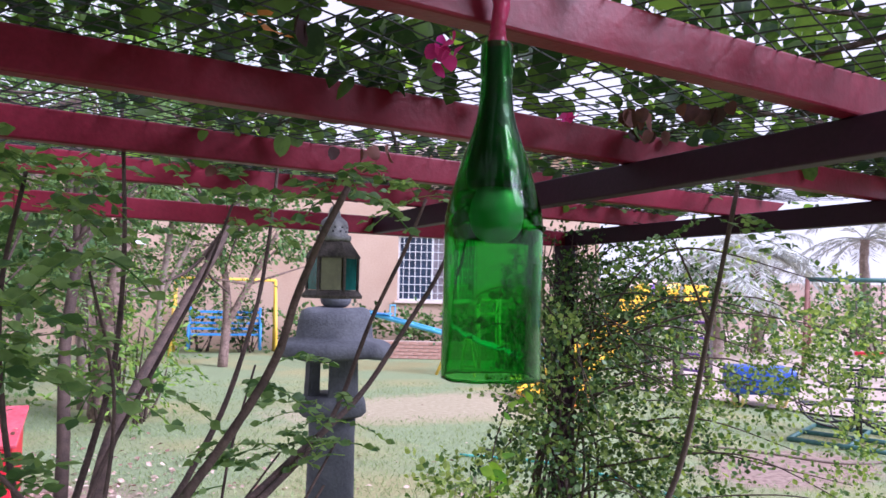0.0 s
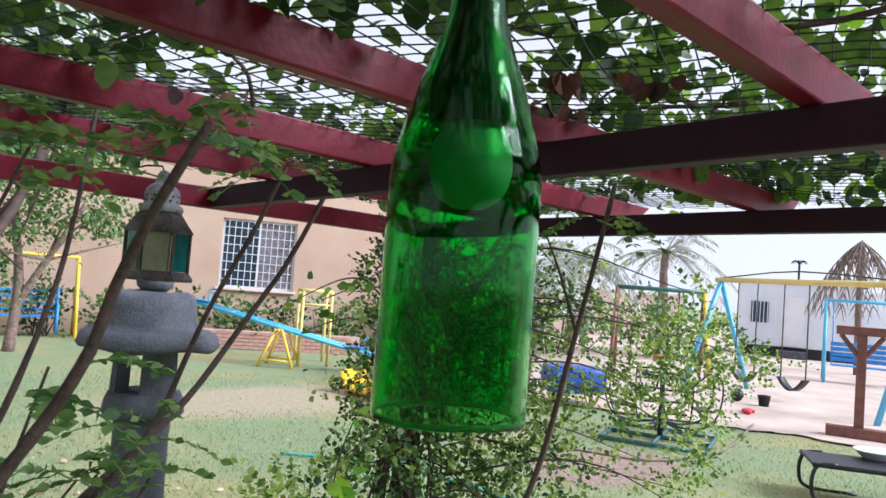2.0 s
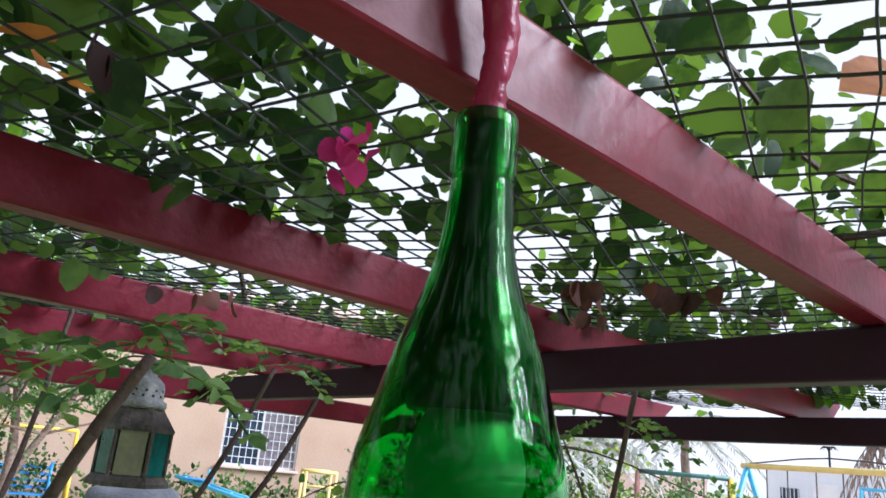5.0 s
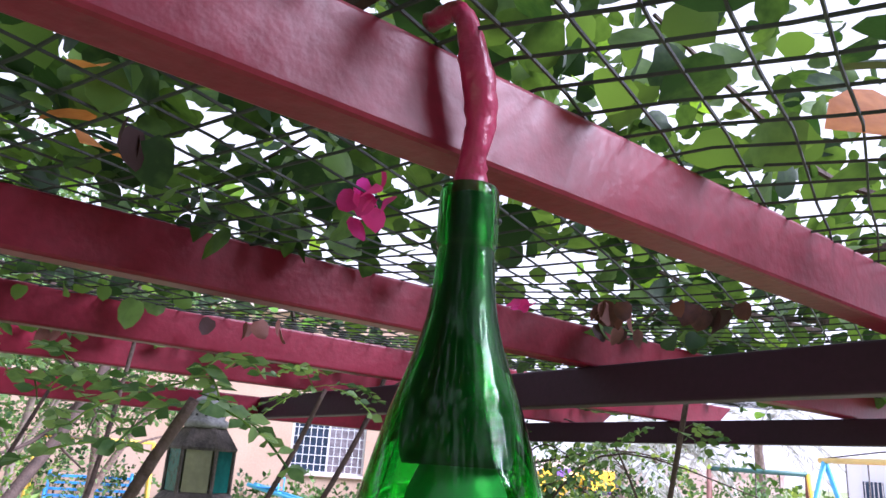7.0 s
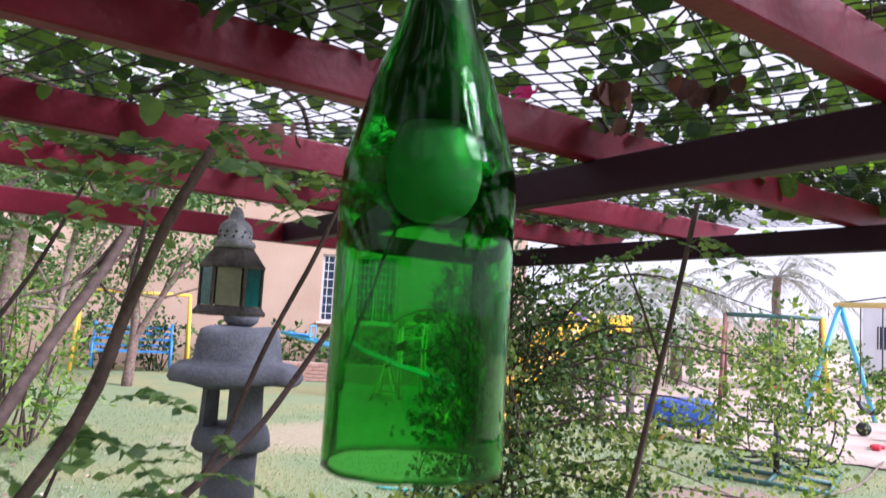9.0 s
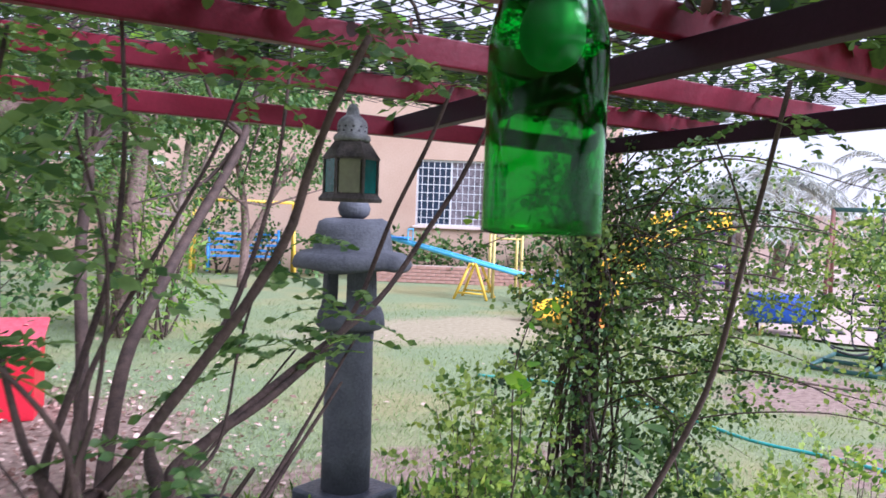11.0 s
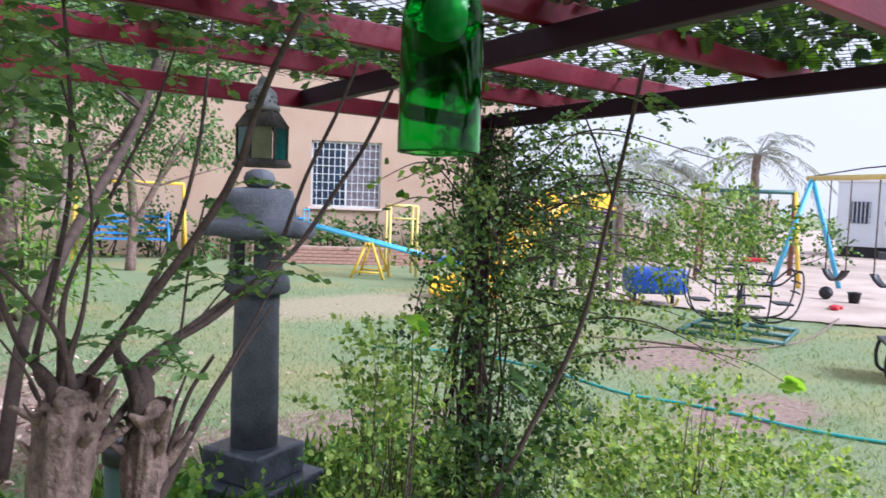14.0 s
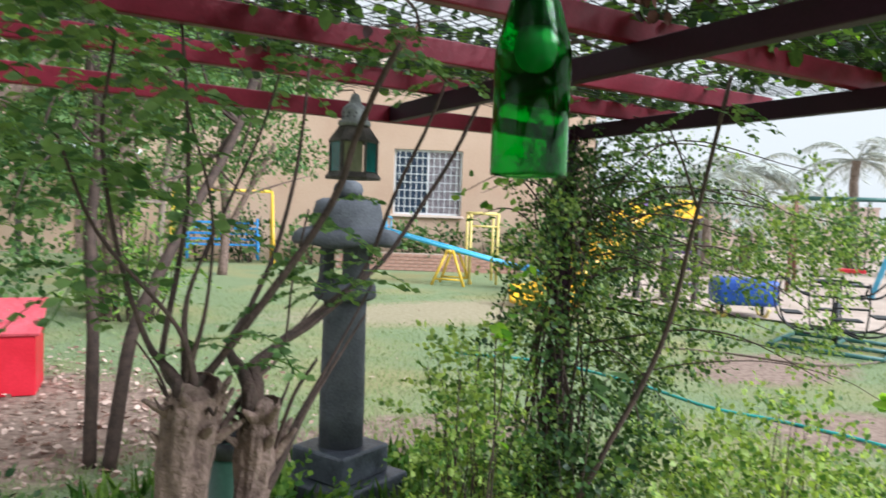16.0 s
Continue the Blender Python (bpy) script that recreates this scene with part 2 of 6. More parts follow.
    bp.inputs["Strength"].default_value, bp.inputs["Distance"].default_value = 0.8, 0.02
    lk.new(noise_node(90.0), bp.inputs["Height"])
    lk.new(bp.outputs[0], p.inputs["Normal"])
    return m


GROUND = make_ground()


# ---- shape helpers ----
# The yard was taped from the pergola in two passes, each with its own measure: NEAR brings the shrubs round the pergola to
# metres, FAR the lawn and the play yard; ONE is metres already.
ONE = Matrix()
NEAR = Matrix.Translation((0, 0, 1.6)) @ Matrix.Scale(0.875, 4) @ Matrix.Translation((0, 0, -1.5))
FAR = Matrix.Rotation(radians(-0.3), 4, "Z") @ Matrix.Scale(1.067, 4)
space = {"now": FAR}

def mesh_of(name, bm, material, smooth=False):
    me = bpy.data.meshes.new(name)
    bmesh.ops.recalc_face_normals(bm, faces=bm.faces)
    bm.to_mesh(me)
    bm.free()
    me.materials.append(material)
    if smooth:
        me.shade_smooth()
    return me


def part(name, bm, material, parent=None, label="", smooth=False):
    ob = new(name, mesh_of(name, bm, material, smooth))
    if parent is not None:
        ob.parent = parent
    else:
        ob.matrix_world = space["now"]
    if label:
        ob["label"] = label
    return ob


def thing(name, at=(0, 0, 0), rz=0.0, label="", category="", group="", kind=""):
    ob = new(name)
    ob.empty_display_size = 0.1
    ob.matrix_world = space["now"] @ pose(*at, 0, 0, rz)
    return tagged(ob, label, category, group, kind)


def box(bm, lo, hi, bevel=0.0):
    """A box between two corners, its edges rounded off."""
    c = [(a + b) / 2 for a, b in zip(lo, hi)]
    s = [b - a for a, b in zip(lo, hi)]
    made = bmesh.ops.create_cube(bm, size=1.0, matrix=Matrix.LocRotScale(c, None, s))
    if bevel:
        edges = list({e for v in made["verts"] for e in v.link_edges})
        bmesh.ops.bevel(bm, geom=edges, offset=bevel, segments=2, affect="EDGES", profile=0.5)
    return bm


def boxes(*pairs, bevel=0.0):
    bm = bmesh.new()
    for lo, hi in pairs:
        box(bm, lo, hi, bevel)
    return bm


def lathe(bm, profile, around=32, matrix=Matrix(), close=False):
    """Turns (radius, height) pairs round the z axis."""
    rings = []
    for r, z in profile:
        if r < 1e-5:
            rings.append([bm.verts.new(matrix @ Vector((0, 0, z)))])
        else:
            rings.append([bm.verts.new(matrix @ Vector((r * math.cos(2 * math.pi * k / around), r * math.sin(2 * math.pi * k / around), z))) for k in range(around)])
    pairs = list(zip(rings, rings[1:]))
    if close:
        pairs.append((rings[-1], rings[0]))
    for a, b in pairs:
        for k in range(around):
            j = (k + 1) % around
            if len(a) == 1 and len(b) == 1:
                continue
            if len(a) == 1:
                bm.faces.new((a[0], b[k], b[j]))
            elif len(b) == 1:
                bm.faces.new((a[k], a[j], b[0]))
            else:
                bm.faces.new((a[k], a[j], b[j], b[k]))
    return bm


def smooth_line(points, steps=6):
    """A soft curve through points (any number of columns)."""
    p = np.array(points, float)
    if len(p) < 3:
        return np.array([p[0] + (p[-1] - p[0]) * k / steps for k in range(steps + 1)])
    q = np.vstack([2 * p[0] - p[1], p, 2 * p[-1] - p[-2]])
    out = []
    for i in range(1, len(q) - 2):
        for k in range(steps):
            t = k / steps
            out.append(0.5 * (2 * q[i] + (q[i + 1] - q[i - 1]) * t + (2 * q[i - 1] - 5 * q[i] + 4 * q[i + 1] - q[i + 2]) * t * t + (3 * q[i] - q[i - 1] - 3 * q[i + 1] + q[i + 2]) * t**3))
    out.append(p[-1])
    return np.array(out)


def tube(bm, points, radii, sides=8, steps=6, rough=0.0, rng=None, raw=False):
    """A tapered, closed tube along a soft curve."""
    pts = np.array(points, float)
    rad = np.array(radii if np.ndim(radii) else [radii] * len(pts), float)
    line = np.column_stack([pts, rad]) if raw else smooth_line(np.column_stack([pts, rad]), steps)
    rings, side = [], None
    for i, row in enumerate(line):
        c = Vector(row[:3])
        ahead = Vector(line[min(i + 1, len(line) - 1)][:3]) - Vector(line[max(i - 1, 0)][:3])
        if ahead.length < 1e-9:
            ahead = Vector((0, 0, 1))
        ahead.normalize()
        if side is None:
            side = ahead.orthogonal().normalized()
        side = (side - ahead * side.dot(ahead)).normalized()
        up = ahead.cross(side)
        r = max(row[3], 0.0004)
        ring = []
        for k in range(sides):
            w = r * (1 + (rng.uniform(-rough, rough) if rough else 0))
            a = 2 * math.pi * k / sides
            ring.append(bm.verts.new(c + side * (w * math.cos(a)) + up * (w * math.sin(a))))
        rings.append(ring)
    for a, b in zip(rings, rings[1:]):
        for k in range(sides):
            j = (k + 1) % sides
            bm.faces.new((a[k], a[j], b[j], b[k]))
    bm.faces.new(rings[0][::-1])
    bm.faces.new(rings[-1])
    return bm


def pipe(points, radius, sides=8, steps=1, raw=True):
    bm = bmesh.new()
    return tube(bm, points, radius, sides, steps, raw=raw)


LEAF_OVAL = np.array([(0, 0, 0), (0.24, 0.3, 0.05), (0.3, 0.6, 0.06), (0, 1, -0.06), (-0.3, 0.6, 0.06), (-0.24, 0.3, 0.05), (0, 0.5, 0)], float)
OVAL_FACES = [(0, 1, 6), (1, 2, 6), (2, 3, 6), (3, 4, 6), (4, 5, 6), (5, 0, 6)]
LEAF_ROUND = LEAF_OVAL * np.array((1.25, 1, 1))
LEAF_LEAN = np.array([(0, 0, 0), (0.16, 0.45, 0.03), (0, 1, -0.08), (-0.16, 0.45, 0.03)], float)
LEAN_FACES = [(0, 1, 2), (0, 2, 3)]
HEART = np.array([(0, 0, 0), (0.26, -0.02, 0.05), (0.45, 0.2, 0.09), (0.44, 0.48, 0.08), (0.3, 0.78, 0.02), (0, 0.97, -0.12), (-0.3, 0.78, 0.02), (-0.44, 0.48, 0.08), (-0.45, 0.2, 0.09), (-0.26, -0.02, 0.05), (0, 0.3, 0), (0, 0.62, -0.02)], float)
HEART_FACES = [(0, 1, 10), (1, 2, 10), (2, 3, 10), (3, 11, 10), (3, 4, 11), (4, 5, 11), (5, 6, 11), (6, 7, 11), (7, 10, 11), (7, 8, 10), (8, 9, 10), (9, 0, 10)]


def leaves(name, places, aims, sizes, material, rng, shape=LEAF_OVAL, faces=OVAL_FACES, parent=None, flat=0.0, label=""):
    """Many small leaves in one mesh: base places, the ways their tips point, and lengths."""
    P = np.asarray(places, float)
    A = np.asarray(aims, float)
    A = A / (np.linalg.norm(A, axis=1, keepdims=True) + 1e-9)
    N = rng.normal(size=A.shape)
    N[:, 2] += flat
    N -= A * (N * A).sum(1, keepdims=True)
    N /= np.linalg.norm(N, axis=1, keepdims=True) + 1e-9
    S = np.cross(A, N)
    L = np.broadcast_to(np.asarray(sizes, float), (len(P),))[:, None, None]
    V = P[:, None] + L * (shape[None, :, :1] * S[:, None] + shape[None, :, 1:2] * A[:, None] + shape[None, :, 2:] * N[:, None])
    k = len(shape)
    F = (np.array(faces)[None] + (np.arange(len(P)) * k)[:, None, None]).reshape(-1, 3)
    me = bpy.data.meshes.new(name)
    me.vertices.add(len(P) * k)
    me.vertices.foreach_set("co", V.reshape(-1))
    me.loops.add(F.size)
    me.loops.foreach_set("vertex_index", F.reshape(-1).astype(np.int32))
    me.polygons.add(len(F))
    me.polygons.foreach_set("loop_start", np.arange(0, F.size, 3, dtype=np.int32))
    me.polygons.foreach_set("loop_total", np.full(len(F), 3, dtype=np.int32))
    me.update(calc_edges=True)
    me.materials.append(material)
    ob = new(name, me)
    if parent is not None:
        ob.parent = parent
    else:
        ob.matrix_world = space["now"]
    if label:
        ob["label"] = label
    return ob


def pinnate(base, way, length, pairs, rng, droop=0.35, size=0.03):
    """Leaflet places and ways along one feather leaf."""
    way = np.array(way, float) / np.linalg.norm(way)
    side = np.cross(way, (0, 0, 1.0))
    side /= np.linalg.norm(side) + 1e-9
    P, A, S, line = [], [], [], []
    for i in range(pairs):
        f = 0.2 + 0.8 * i / max(pairs - 1, 1)
        c = np.array(base) + way * (length * f) + np.array((0, 0, -droop * length * f * f))
        line.append(c)
        for s in (-1, 1):
            P.append(c)
            A.append(side * s + way * 0.45 + rng.normal(0, 0.12, 3) + np.array((0, 0, -0.2)))
            S.append(size * rng.uniform(0.8, 1.15) * (1 - 0.35 * abs(f - 0.55)))
    P.append(line[-1])
    A.append(way + np.array((0, 0, -droop)))
    S.append(size)
    return P, A, S, [np.array(base)] + line


# ---- ground ----
rng = np.random.default_rng(5)
bm = bmesh.new()
bmesh.ops.create_grid(bm, x_segments=60, y_segments=60, size=15.0, matrix=Matrix.Translation((6, 8, 0)))
for v in bm.verts:
    if max(abs(v.co.x - 6), abs(v.co.y - 8)) > 14.9:
        d = Vector((v.co.x - 6, v.co.y - 8, 0))
        v.co = Vector((6, 8, 0)) + d * 40
    else:
        v.co.z = 0.018 * noise.noise(v.co * 0.7)
tagged(part("ground", bm, GROUND, smooth=True), "worn green lawn with bare sandy patches", "ground", kind="structure")

bm = bmesh.new()
rim = [(9.1, 9.6), (9.4, 7.6), (9.9, 6.0), (10.35, 4.85), (10.75, 4.0), (10.3, 1.5), (9.0, -4.0), (60.0, -30.0), (90.0, 10.0), (70.0, 40.0), (22.0, 20.0), (12.0, 12.0)]
line = smooth_line([(*p, 0) for p in rim[:7]], 8)
low = [bm.verts.new((p[0] + 0.06 * math.sin(i * 1.7), p[1], 0.03)) for i, p in enumerate(line)]
low += [bm.verts.new((*p, 0.03)) for p in rim[7:]]
bm.faces.new(low)
bmesh.ops.triangulate(bm, faces=bm.faces)
tagged(part("sand_ground", bm, SAND), "pale pinkish sand yard beyond the lawn", "ground", kind="structure")

space["now"] = ONE

# ---- pergola: rafters lie on two beams, the frame falls slightly away from the house side ----
TILT_X, TILT_Y, BEAM_Z, RAFTER_Z = -0.0020, -0.0120, 1.993, 2.059
RAFTER_H = 0.068
LEVEL = Matrix(((1, 0, 0, 0), (0, 1, 0, 0), (TILT_X, TILT_Y, 1, 0), (0, 0, 0, 1)))


def roof_z(x, y, z):
    return z + TILT_X * x + TILT_Y * y


def member(bm, lo, hi, bevel=0.004):
    box(bm, lo, hi, bevel)
    return bm


pergola = thing("pergola", label="dark red painted pergola with rafters under a leafy net", category="pergola")
for y in (-1.35, -0.8, -0.25, 0.31, 0.882, 1.39, 1.912, 2.395):
    bm = bmesh.new()
    member(bm, (-4.0, y - 0.034, RAFTER_Z), (2.605, y, RAFTER_Z + RAFTER_H))
    for v in bm.verts:
        if v.co.x > 2.52:
            v.co.x -= 0.1 * (1 - (v.co.z - RAFTER_Z) / RAFTER_H)
    bm.transform(LEVEL)
    part("rafter", bm, RED_PAINT, pergola)
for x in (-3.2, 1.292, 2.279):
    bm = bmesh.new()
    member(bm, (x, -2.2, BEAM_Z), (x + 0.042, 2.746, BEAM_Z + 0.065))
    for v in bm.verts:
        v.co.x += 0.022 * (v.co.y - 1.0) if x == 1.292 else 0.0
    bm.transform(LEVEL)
    part("beam", bm, SHADED_RED_PAINT, pergola)
bm = bmesh.new()
member(bm, (-4.0, 2.748, BEAM_Z - 0.002), (2.36, 2.787, BEAM_Z + 0.066))
bm.transform(LEVEL)
part("beam", bm, RED_PAINT, pergola)
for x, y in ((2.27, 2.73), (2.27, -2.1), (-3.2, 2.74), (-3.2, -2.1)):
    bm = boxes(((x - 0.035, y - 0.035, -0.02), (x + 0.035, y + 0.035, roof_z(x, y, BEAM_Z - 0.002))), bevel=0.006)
    part("post", bm, SHADED_RED_PAINT, pergola)

# net of knotted cord over the rafters
rng = np.random.default_rng(11)
bm = bmesh.new()
NET_Z = RAFTER_Z + RAFTER_H + 0.005
CELL = 0.044


def net_height(x, y):
    sag = 0.022 * abs(math.sin(math.pi * (y - 0.295) / 0.54))
    return roof_z(x, y, NET_Z) - sag + 0.012 * noise.noise(Vector((x * 2.2, y * 2.2, 0)))


def net_point(u, v):
    x, y = u * 0.94 - v * 0.34, u * 0.34 + v * 0.94
    x += 0.012 * noise.noise(Vector((u * 5, v * 5, 3.1)))
    y += 0.012 * noise.noise(Vector((u * 5, v * 5, 7.7)))
    return x, y


def cord(points):
    prev = None
    for x, y in points:
        z = net_height(x, y)
        ring = [bm.verts.new((x + a, y + b, z + c)) for a, b, c in ((0.0013, 0.0, -0.0008), (-0.0007, 0.0011, -0.0008), (-0.0007, -0.0011, 0.0011))]
        if prev:
            for k in range(3):
                bm.faces.new((prev[k], prev[(k + 1) % 3], ring[(k + 1) % 3], ring[k]))
        prev = ring


def inside(p):
    return -1.6 < p[0] < 2.6 and 0.15 < p[1] < 2.8


def run(fixed, along_u):
    some = []
    t = -2.5
    while t < 4.5:
        p = net_point(t, fixed) if along_u else net_point(fixed, t)
        if inside(p):
            some.append(p)
        elif len(some) > 1:
            break
        t += CELL * 2
    if len(some) > 1:
        cord(some)


k = -3.0
while k < 4.5:
    run(k, True)
    run(k, False)
    k += CELL
tagged(part("shade_net", bm, NET), "black knotted garden net stretched over the pergola", "net", kind="stuff")

# ---- bougainvillea over the net ----
vine = thing("bougainvillea", (2.2, 0.2, 0), label="bougainvillea vine with green leaves sprawling over the pergola net", category="vine")
vine.matrix_world = ONE
rng = np.random.default_rng(21)


def canopy_density(x, y):
    d = 0.42 + 1.25 * noise.noise(Vector((x * 1.5 + 4, y * 1.5, 0.3)))
    d += 0.25 * (x < 0.8) + 0.12 * (0.7 < x < 1.6) * (y > 1.0) + 0.25 * (y < 1.4) - 0.15 * (x > 1.4) * (y > 1.3) - 0.35 * (y > 1.45) * (x < 1.2)
    d += 0.6 * math.exp(-((x - 0.8) ** 2 + (y - 1.12) ** 2) / 0.07) + 0.35 * math.exp(-((x - 1.12) ** 2 + (y - 1.12) ** 2) / 0.04)
    d -= 0.75 * (x > 0.55) * (y < 0.83) + 0.35 * (x < 0.55) * (y > 1.0)
    return d


bm = bmesh.new()
for _ in range(70):
    x, y = rng.uniform(-1.5, 2.5), rng.uniform(0.1, 2.75)
    a = rng.uniform(0, 2 * math.pi)
    pts = []
    for s in range(5):
        pts.append((x, y, net_height(x, y) + 0.012 + 0.03 * rng.random() + 0.03 * s))
        a += rng.normal(0, 0.5)
        x += 0.17 * math.cos(a)
        y += 0.17 * math.sin(a)
    tube(bm, pts, np.linspace(0.006, 0.002, 5), 5, 3)
tagged(part("vine_stem", bm, TWIG, vine), kind="stuff")
P, A, S = [], [], []
while len(P) < 11200:
    x, y = rng.uniform(-1.7, 2.65), rng.uniform(0.0, 2.85)
    if rng.random() > canopy_density(x, y):
        continue
    h = abs(rng.normal(0.0, 0.16 if y < 1.3 else 0.07)) + 0.008
    if rng.random() < 0.04 and y > 1.05:
        h = -0.01
    P.append((x, y, net_height(x, y) + h))
    A.append((rng.normal(), rng.normal(), rng.normal(-0.15, 0.45)))
    S.append(0.022 + 0.034 * rng.random() ** 1.6)
leaves("vine_foliage", P, A, S, VINE_LEAF, rng, HEART, HEART_FACES, vine, flat=1.1)
# unseen leaves added behind the view to dim rafters and bottle reflections
PB = [(rng.uniform(-3.5, 0.6), rng.uniform(-2.0, 0.1)) for _ in range(4200)]
PB = [(x, y, roof_z(x, y, NET_Z) + abs(rng.normal(0, 0.12)) + 0.01) for x, y in PB]
leaves("unseen_rear_foliage", PB, rng.normal(size=(len(PB), 3)) * np.array((1, 1, 0.5)), rng.uniform(0.03, 0.06, len(PB)), VINE_LEAF, rng, HEART, HEART_FACES, vine, flat=1.4)
# sunlight on scattered vine leaves, given by a brighter leaf colour
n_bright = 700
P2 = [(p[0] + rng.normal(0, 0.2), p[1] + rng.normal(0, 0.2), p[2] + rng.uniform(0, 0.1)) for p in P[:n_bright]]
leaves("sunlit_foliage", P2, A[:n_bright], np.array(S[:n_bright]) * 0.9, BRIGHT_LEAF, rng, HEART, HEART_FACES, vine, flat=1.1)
HIGH = [(rng.uniform(0.15, 1.5), rng.uniform(0.9, 1.5)) for _ in range(1000)]
HIGH = [(x, y, net_height(x, y) + rng.uniform(0.12, 0.5)) for x, y in HIGH]
leaves("upper_foliage", HIGH, rng.normal(size=(len(HIGH), 3)) * np.array((1, 1, 0.5)), rng.uniform(0.02, 0.045, len(HIGH)), VINE_LEAF, rng, HEART, HEART_FACES, vine, flat=0.9)
DRY = [(1.125, 1.185, 9, 0.025), (1.2, 1.06, 6, 0.02), (0.87, 1.78, 6, 0.04), (1.3, 1.28, 4, 0.03), (0.445, 1.07, 3, 0.02), (0.62, 2.2, 3, 0.03)]
P = [(x + rng.normal(0, r), y + rng.normal(0, r), net_height(x, y) - 0.006) for x, y, n, r in DRY for _ in range(n)]
leaves("withered_leaves", P, [(rng.normal(0, 0.4), rng.normal(0, 0.4), -1.0) for _ in P], rng.uniform(0.024, 0.038, len(P)), DRY_LEAF, rng, HEART, HEART_FACES, vine, flat=0.3, label="brown withered leaves")
ORANGE_SPOTS = [(0.9, 0.7, 0.08, -1.0, 0.4), (0.47, 1.225, 0.06, -0.6, -0.9), (0.49, 1.2, 0.022, 1.0, 0.2), (0.44, 1.16, 0.045, -1.0, 0.1), (1.345, 1.34, 0.022, 0.3, 1.0), (0.41, 1.07, 0.035, 0.2, -1.0)]
P = [(x, y, roof_z(x, y, NET_Z) + 0.006) for x, y, *_ in ORANGE_SPOTS]
leaves("orange_leaves", P, [(a, b, -0.15) for *_, a, b in ORANGE_SPOTS], [r for _, _, r, *_ in ORANGE_SPOTS], ORANGE_LEAF, rng, HEART, HEART_FACES, vine, flat=2.5, label="turning orange leaves")
BROAD = [(0.99, 0.76, 0.05, -0.2, 1.0), (0.89, 0.775, 0.055, -0.9, 0.6), (0.83, 0.84, 0.05, 0.9, -0.3), (0.75, 0.76, 0.05, -0.4, 1.0), (0.7, 0.815, 0.04, 0.6, 0.6), (1.22, 1.21, 0.07, 0.5, -0.6), (0.8, 0.71, 0.06, 0.2, -0.9), (0.66, 0.735, 0.04, 0.9, 0.1), (0.93, 0.83, 0.045, 0.8, 0.5), (1.06, 0.8, 0.045, 0.5, -0.8), (1.12, 0.74, 0.05, 0.8, 0.3)]
P = [(x, y, roof_z(x, y, NET_Z) + 0.012) for x, y, *_ in BROAD]
leaves("broad_leaves", P, [(a, b, -0.2) for *_, a, b in BROAD], [r for _, _, r, *_ in BROAD], VINE_LEAF, rng, HEART, HEART_FACES, vine, flat=2.0)
P = []
for x, y, n in ((0.665, 1.078, 10), (1.08, 1.298, 6)):
    for _ in range(n):
        P.append((x + rng.normal(0, 0.012), y + rng.normal(0, 0.012), net_height(x, y) - 0.004 + rng.normal(0, 0.008)))
tagged(leaves("bract", P, rng.normal(size=(len(P), 3)) - np.array((0, 0, 0.5)), rng.uniform(0.02, 0.032, len(P)), BRACT, rng, HEART, HEART_FACES, vine, label="magenta papery bracts"), kind="stuff")

# ---- bottle lamp ----
BX, BY, BTOP, BBOT = 0.592, 0.834, 2.021, 1.664
lamp = thing("bottle_lamp", (BX, BY, BBOT), label="cut green glass bottle hung as a lamp round a bulb", category="lamp")
H = BTOP - BBOT
R = 0.0526
outer = [(1.0, 0.0), (1.0, 0.05), (0.995, 0.25), (1.0, 0.43), (0.995, 0.455), (0.972, 0.487), (0.92, 0.52), (0.85, 0.557), (0.77, 0.6), (0.69, 0.64), (0.595, 0.68), (0.5, 0.72), (0.42, 0.76), (0.365, 0.8), (0.335, 0.845), (0.32, 0.882), (0.31, 0.893), (0.335, 0.901), (0.34, 0.912), (0.335, 0.985), (0.315, 1.0)]
outer = [(r * R, f * H) for r, f in outer]
wall = 0.003
inner = [(max(r - wall, 0.008), z) for r, z in outer]
soft_outer = [tuple(p) for p in smooth_line([(r, z) for r, z in outer], 3)]
soft_inner = [tuple(p) for p in smooth_line([(r, z) for r, z in inner], 3)]
bm = bmesh.new()
lathe(bm, soft_outer + soft_inner[::-1], 64, close=True)
for v in bm.verts:
    if v.co.z < 0.012:
        a = math.atan2(v.co.y, v.co.x)
        v.co.z += 0.0008 * math.sin(3 * a + 1) + 0.0003 * math.sin(11 * a)
glass = part("bottle", bm, GLASS, lamp, "cut green glass bottle", smooth=True)
glass.visible_shadow = False
bm = bmesh.new()
lathe(bm, [(0, 0.142), (0.012, 0.1433), (0.021, 0.149), (0.0265, 0.158), (0.0288, 0.169), (0.0285, 0.178), (0.0262, 0.188), (0.022, 0.197), (0.018, 0.206), (0.016, 0.212), (0, 0.212)], 40, Matrix.Translation((0.002, -0.002, 0)))
part("bulb", bm, BULB, lamp, "round frosted bulb", smooth=True)
bm = bmesh.new()
lathe(bm, [(0, 0.2), (0.029, 0.2), (0.0312, 0.208), (0.031, 0.224), (0.0275, 0.24), (0.0215, 0.26), (0.0168, 0.28), (0.0138, 0.3), (0.0125, 0.32), (0.012, 0.352), (0, 0.352)], 32, Matrix.Translation((0.001, -0.001, 0)))
part("socket", bm, SOCKET, lamp, "black lamp socket and cable", smooth=True)
bm = bmesh.new()
bmesh.ops.create_uvsphere(bm, u_segments=10, v_segments=6, radius=0.0022, matrix=Matrix.Translation((0.0125, -0.0125, H * 0.945)))
part("drill_hole", bm, SOCKET, lamp)
bm = bmesh.new()
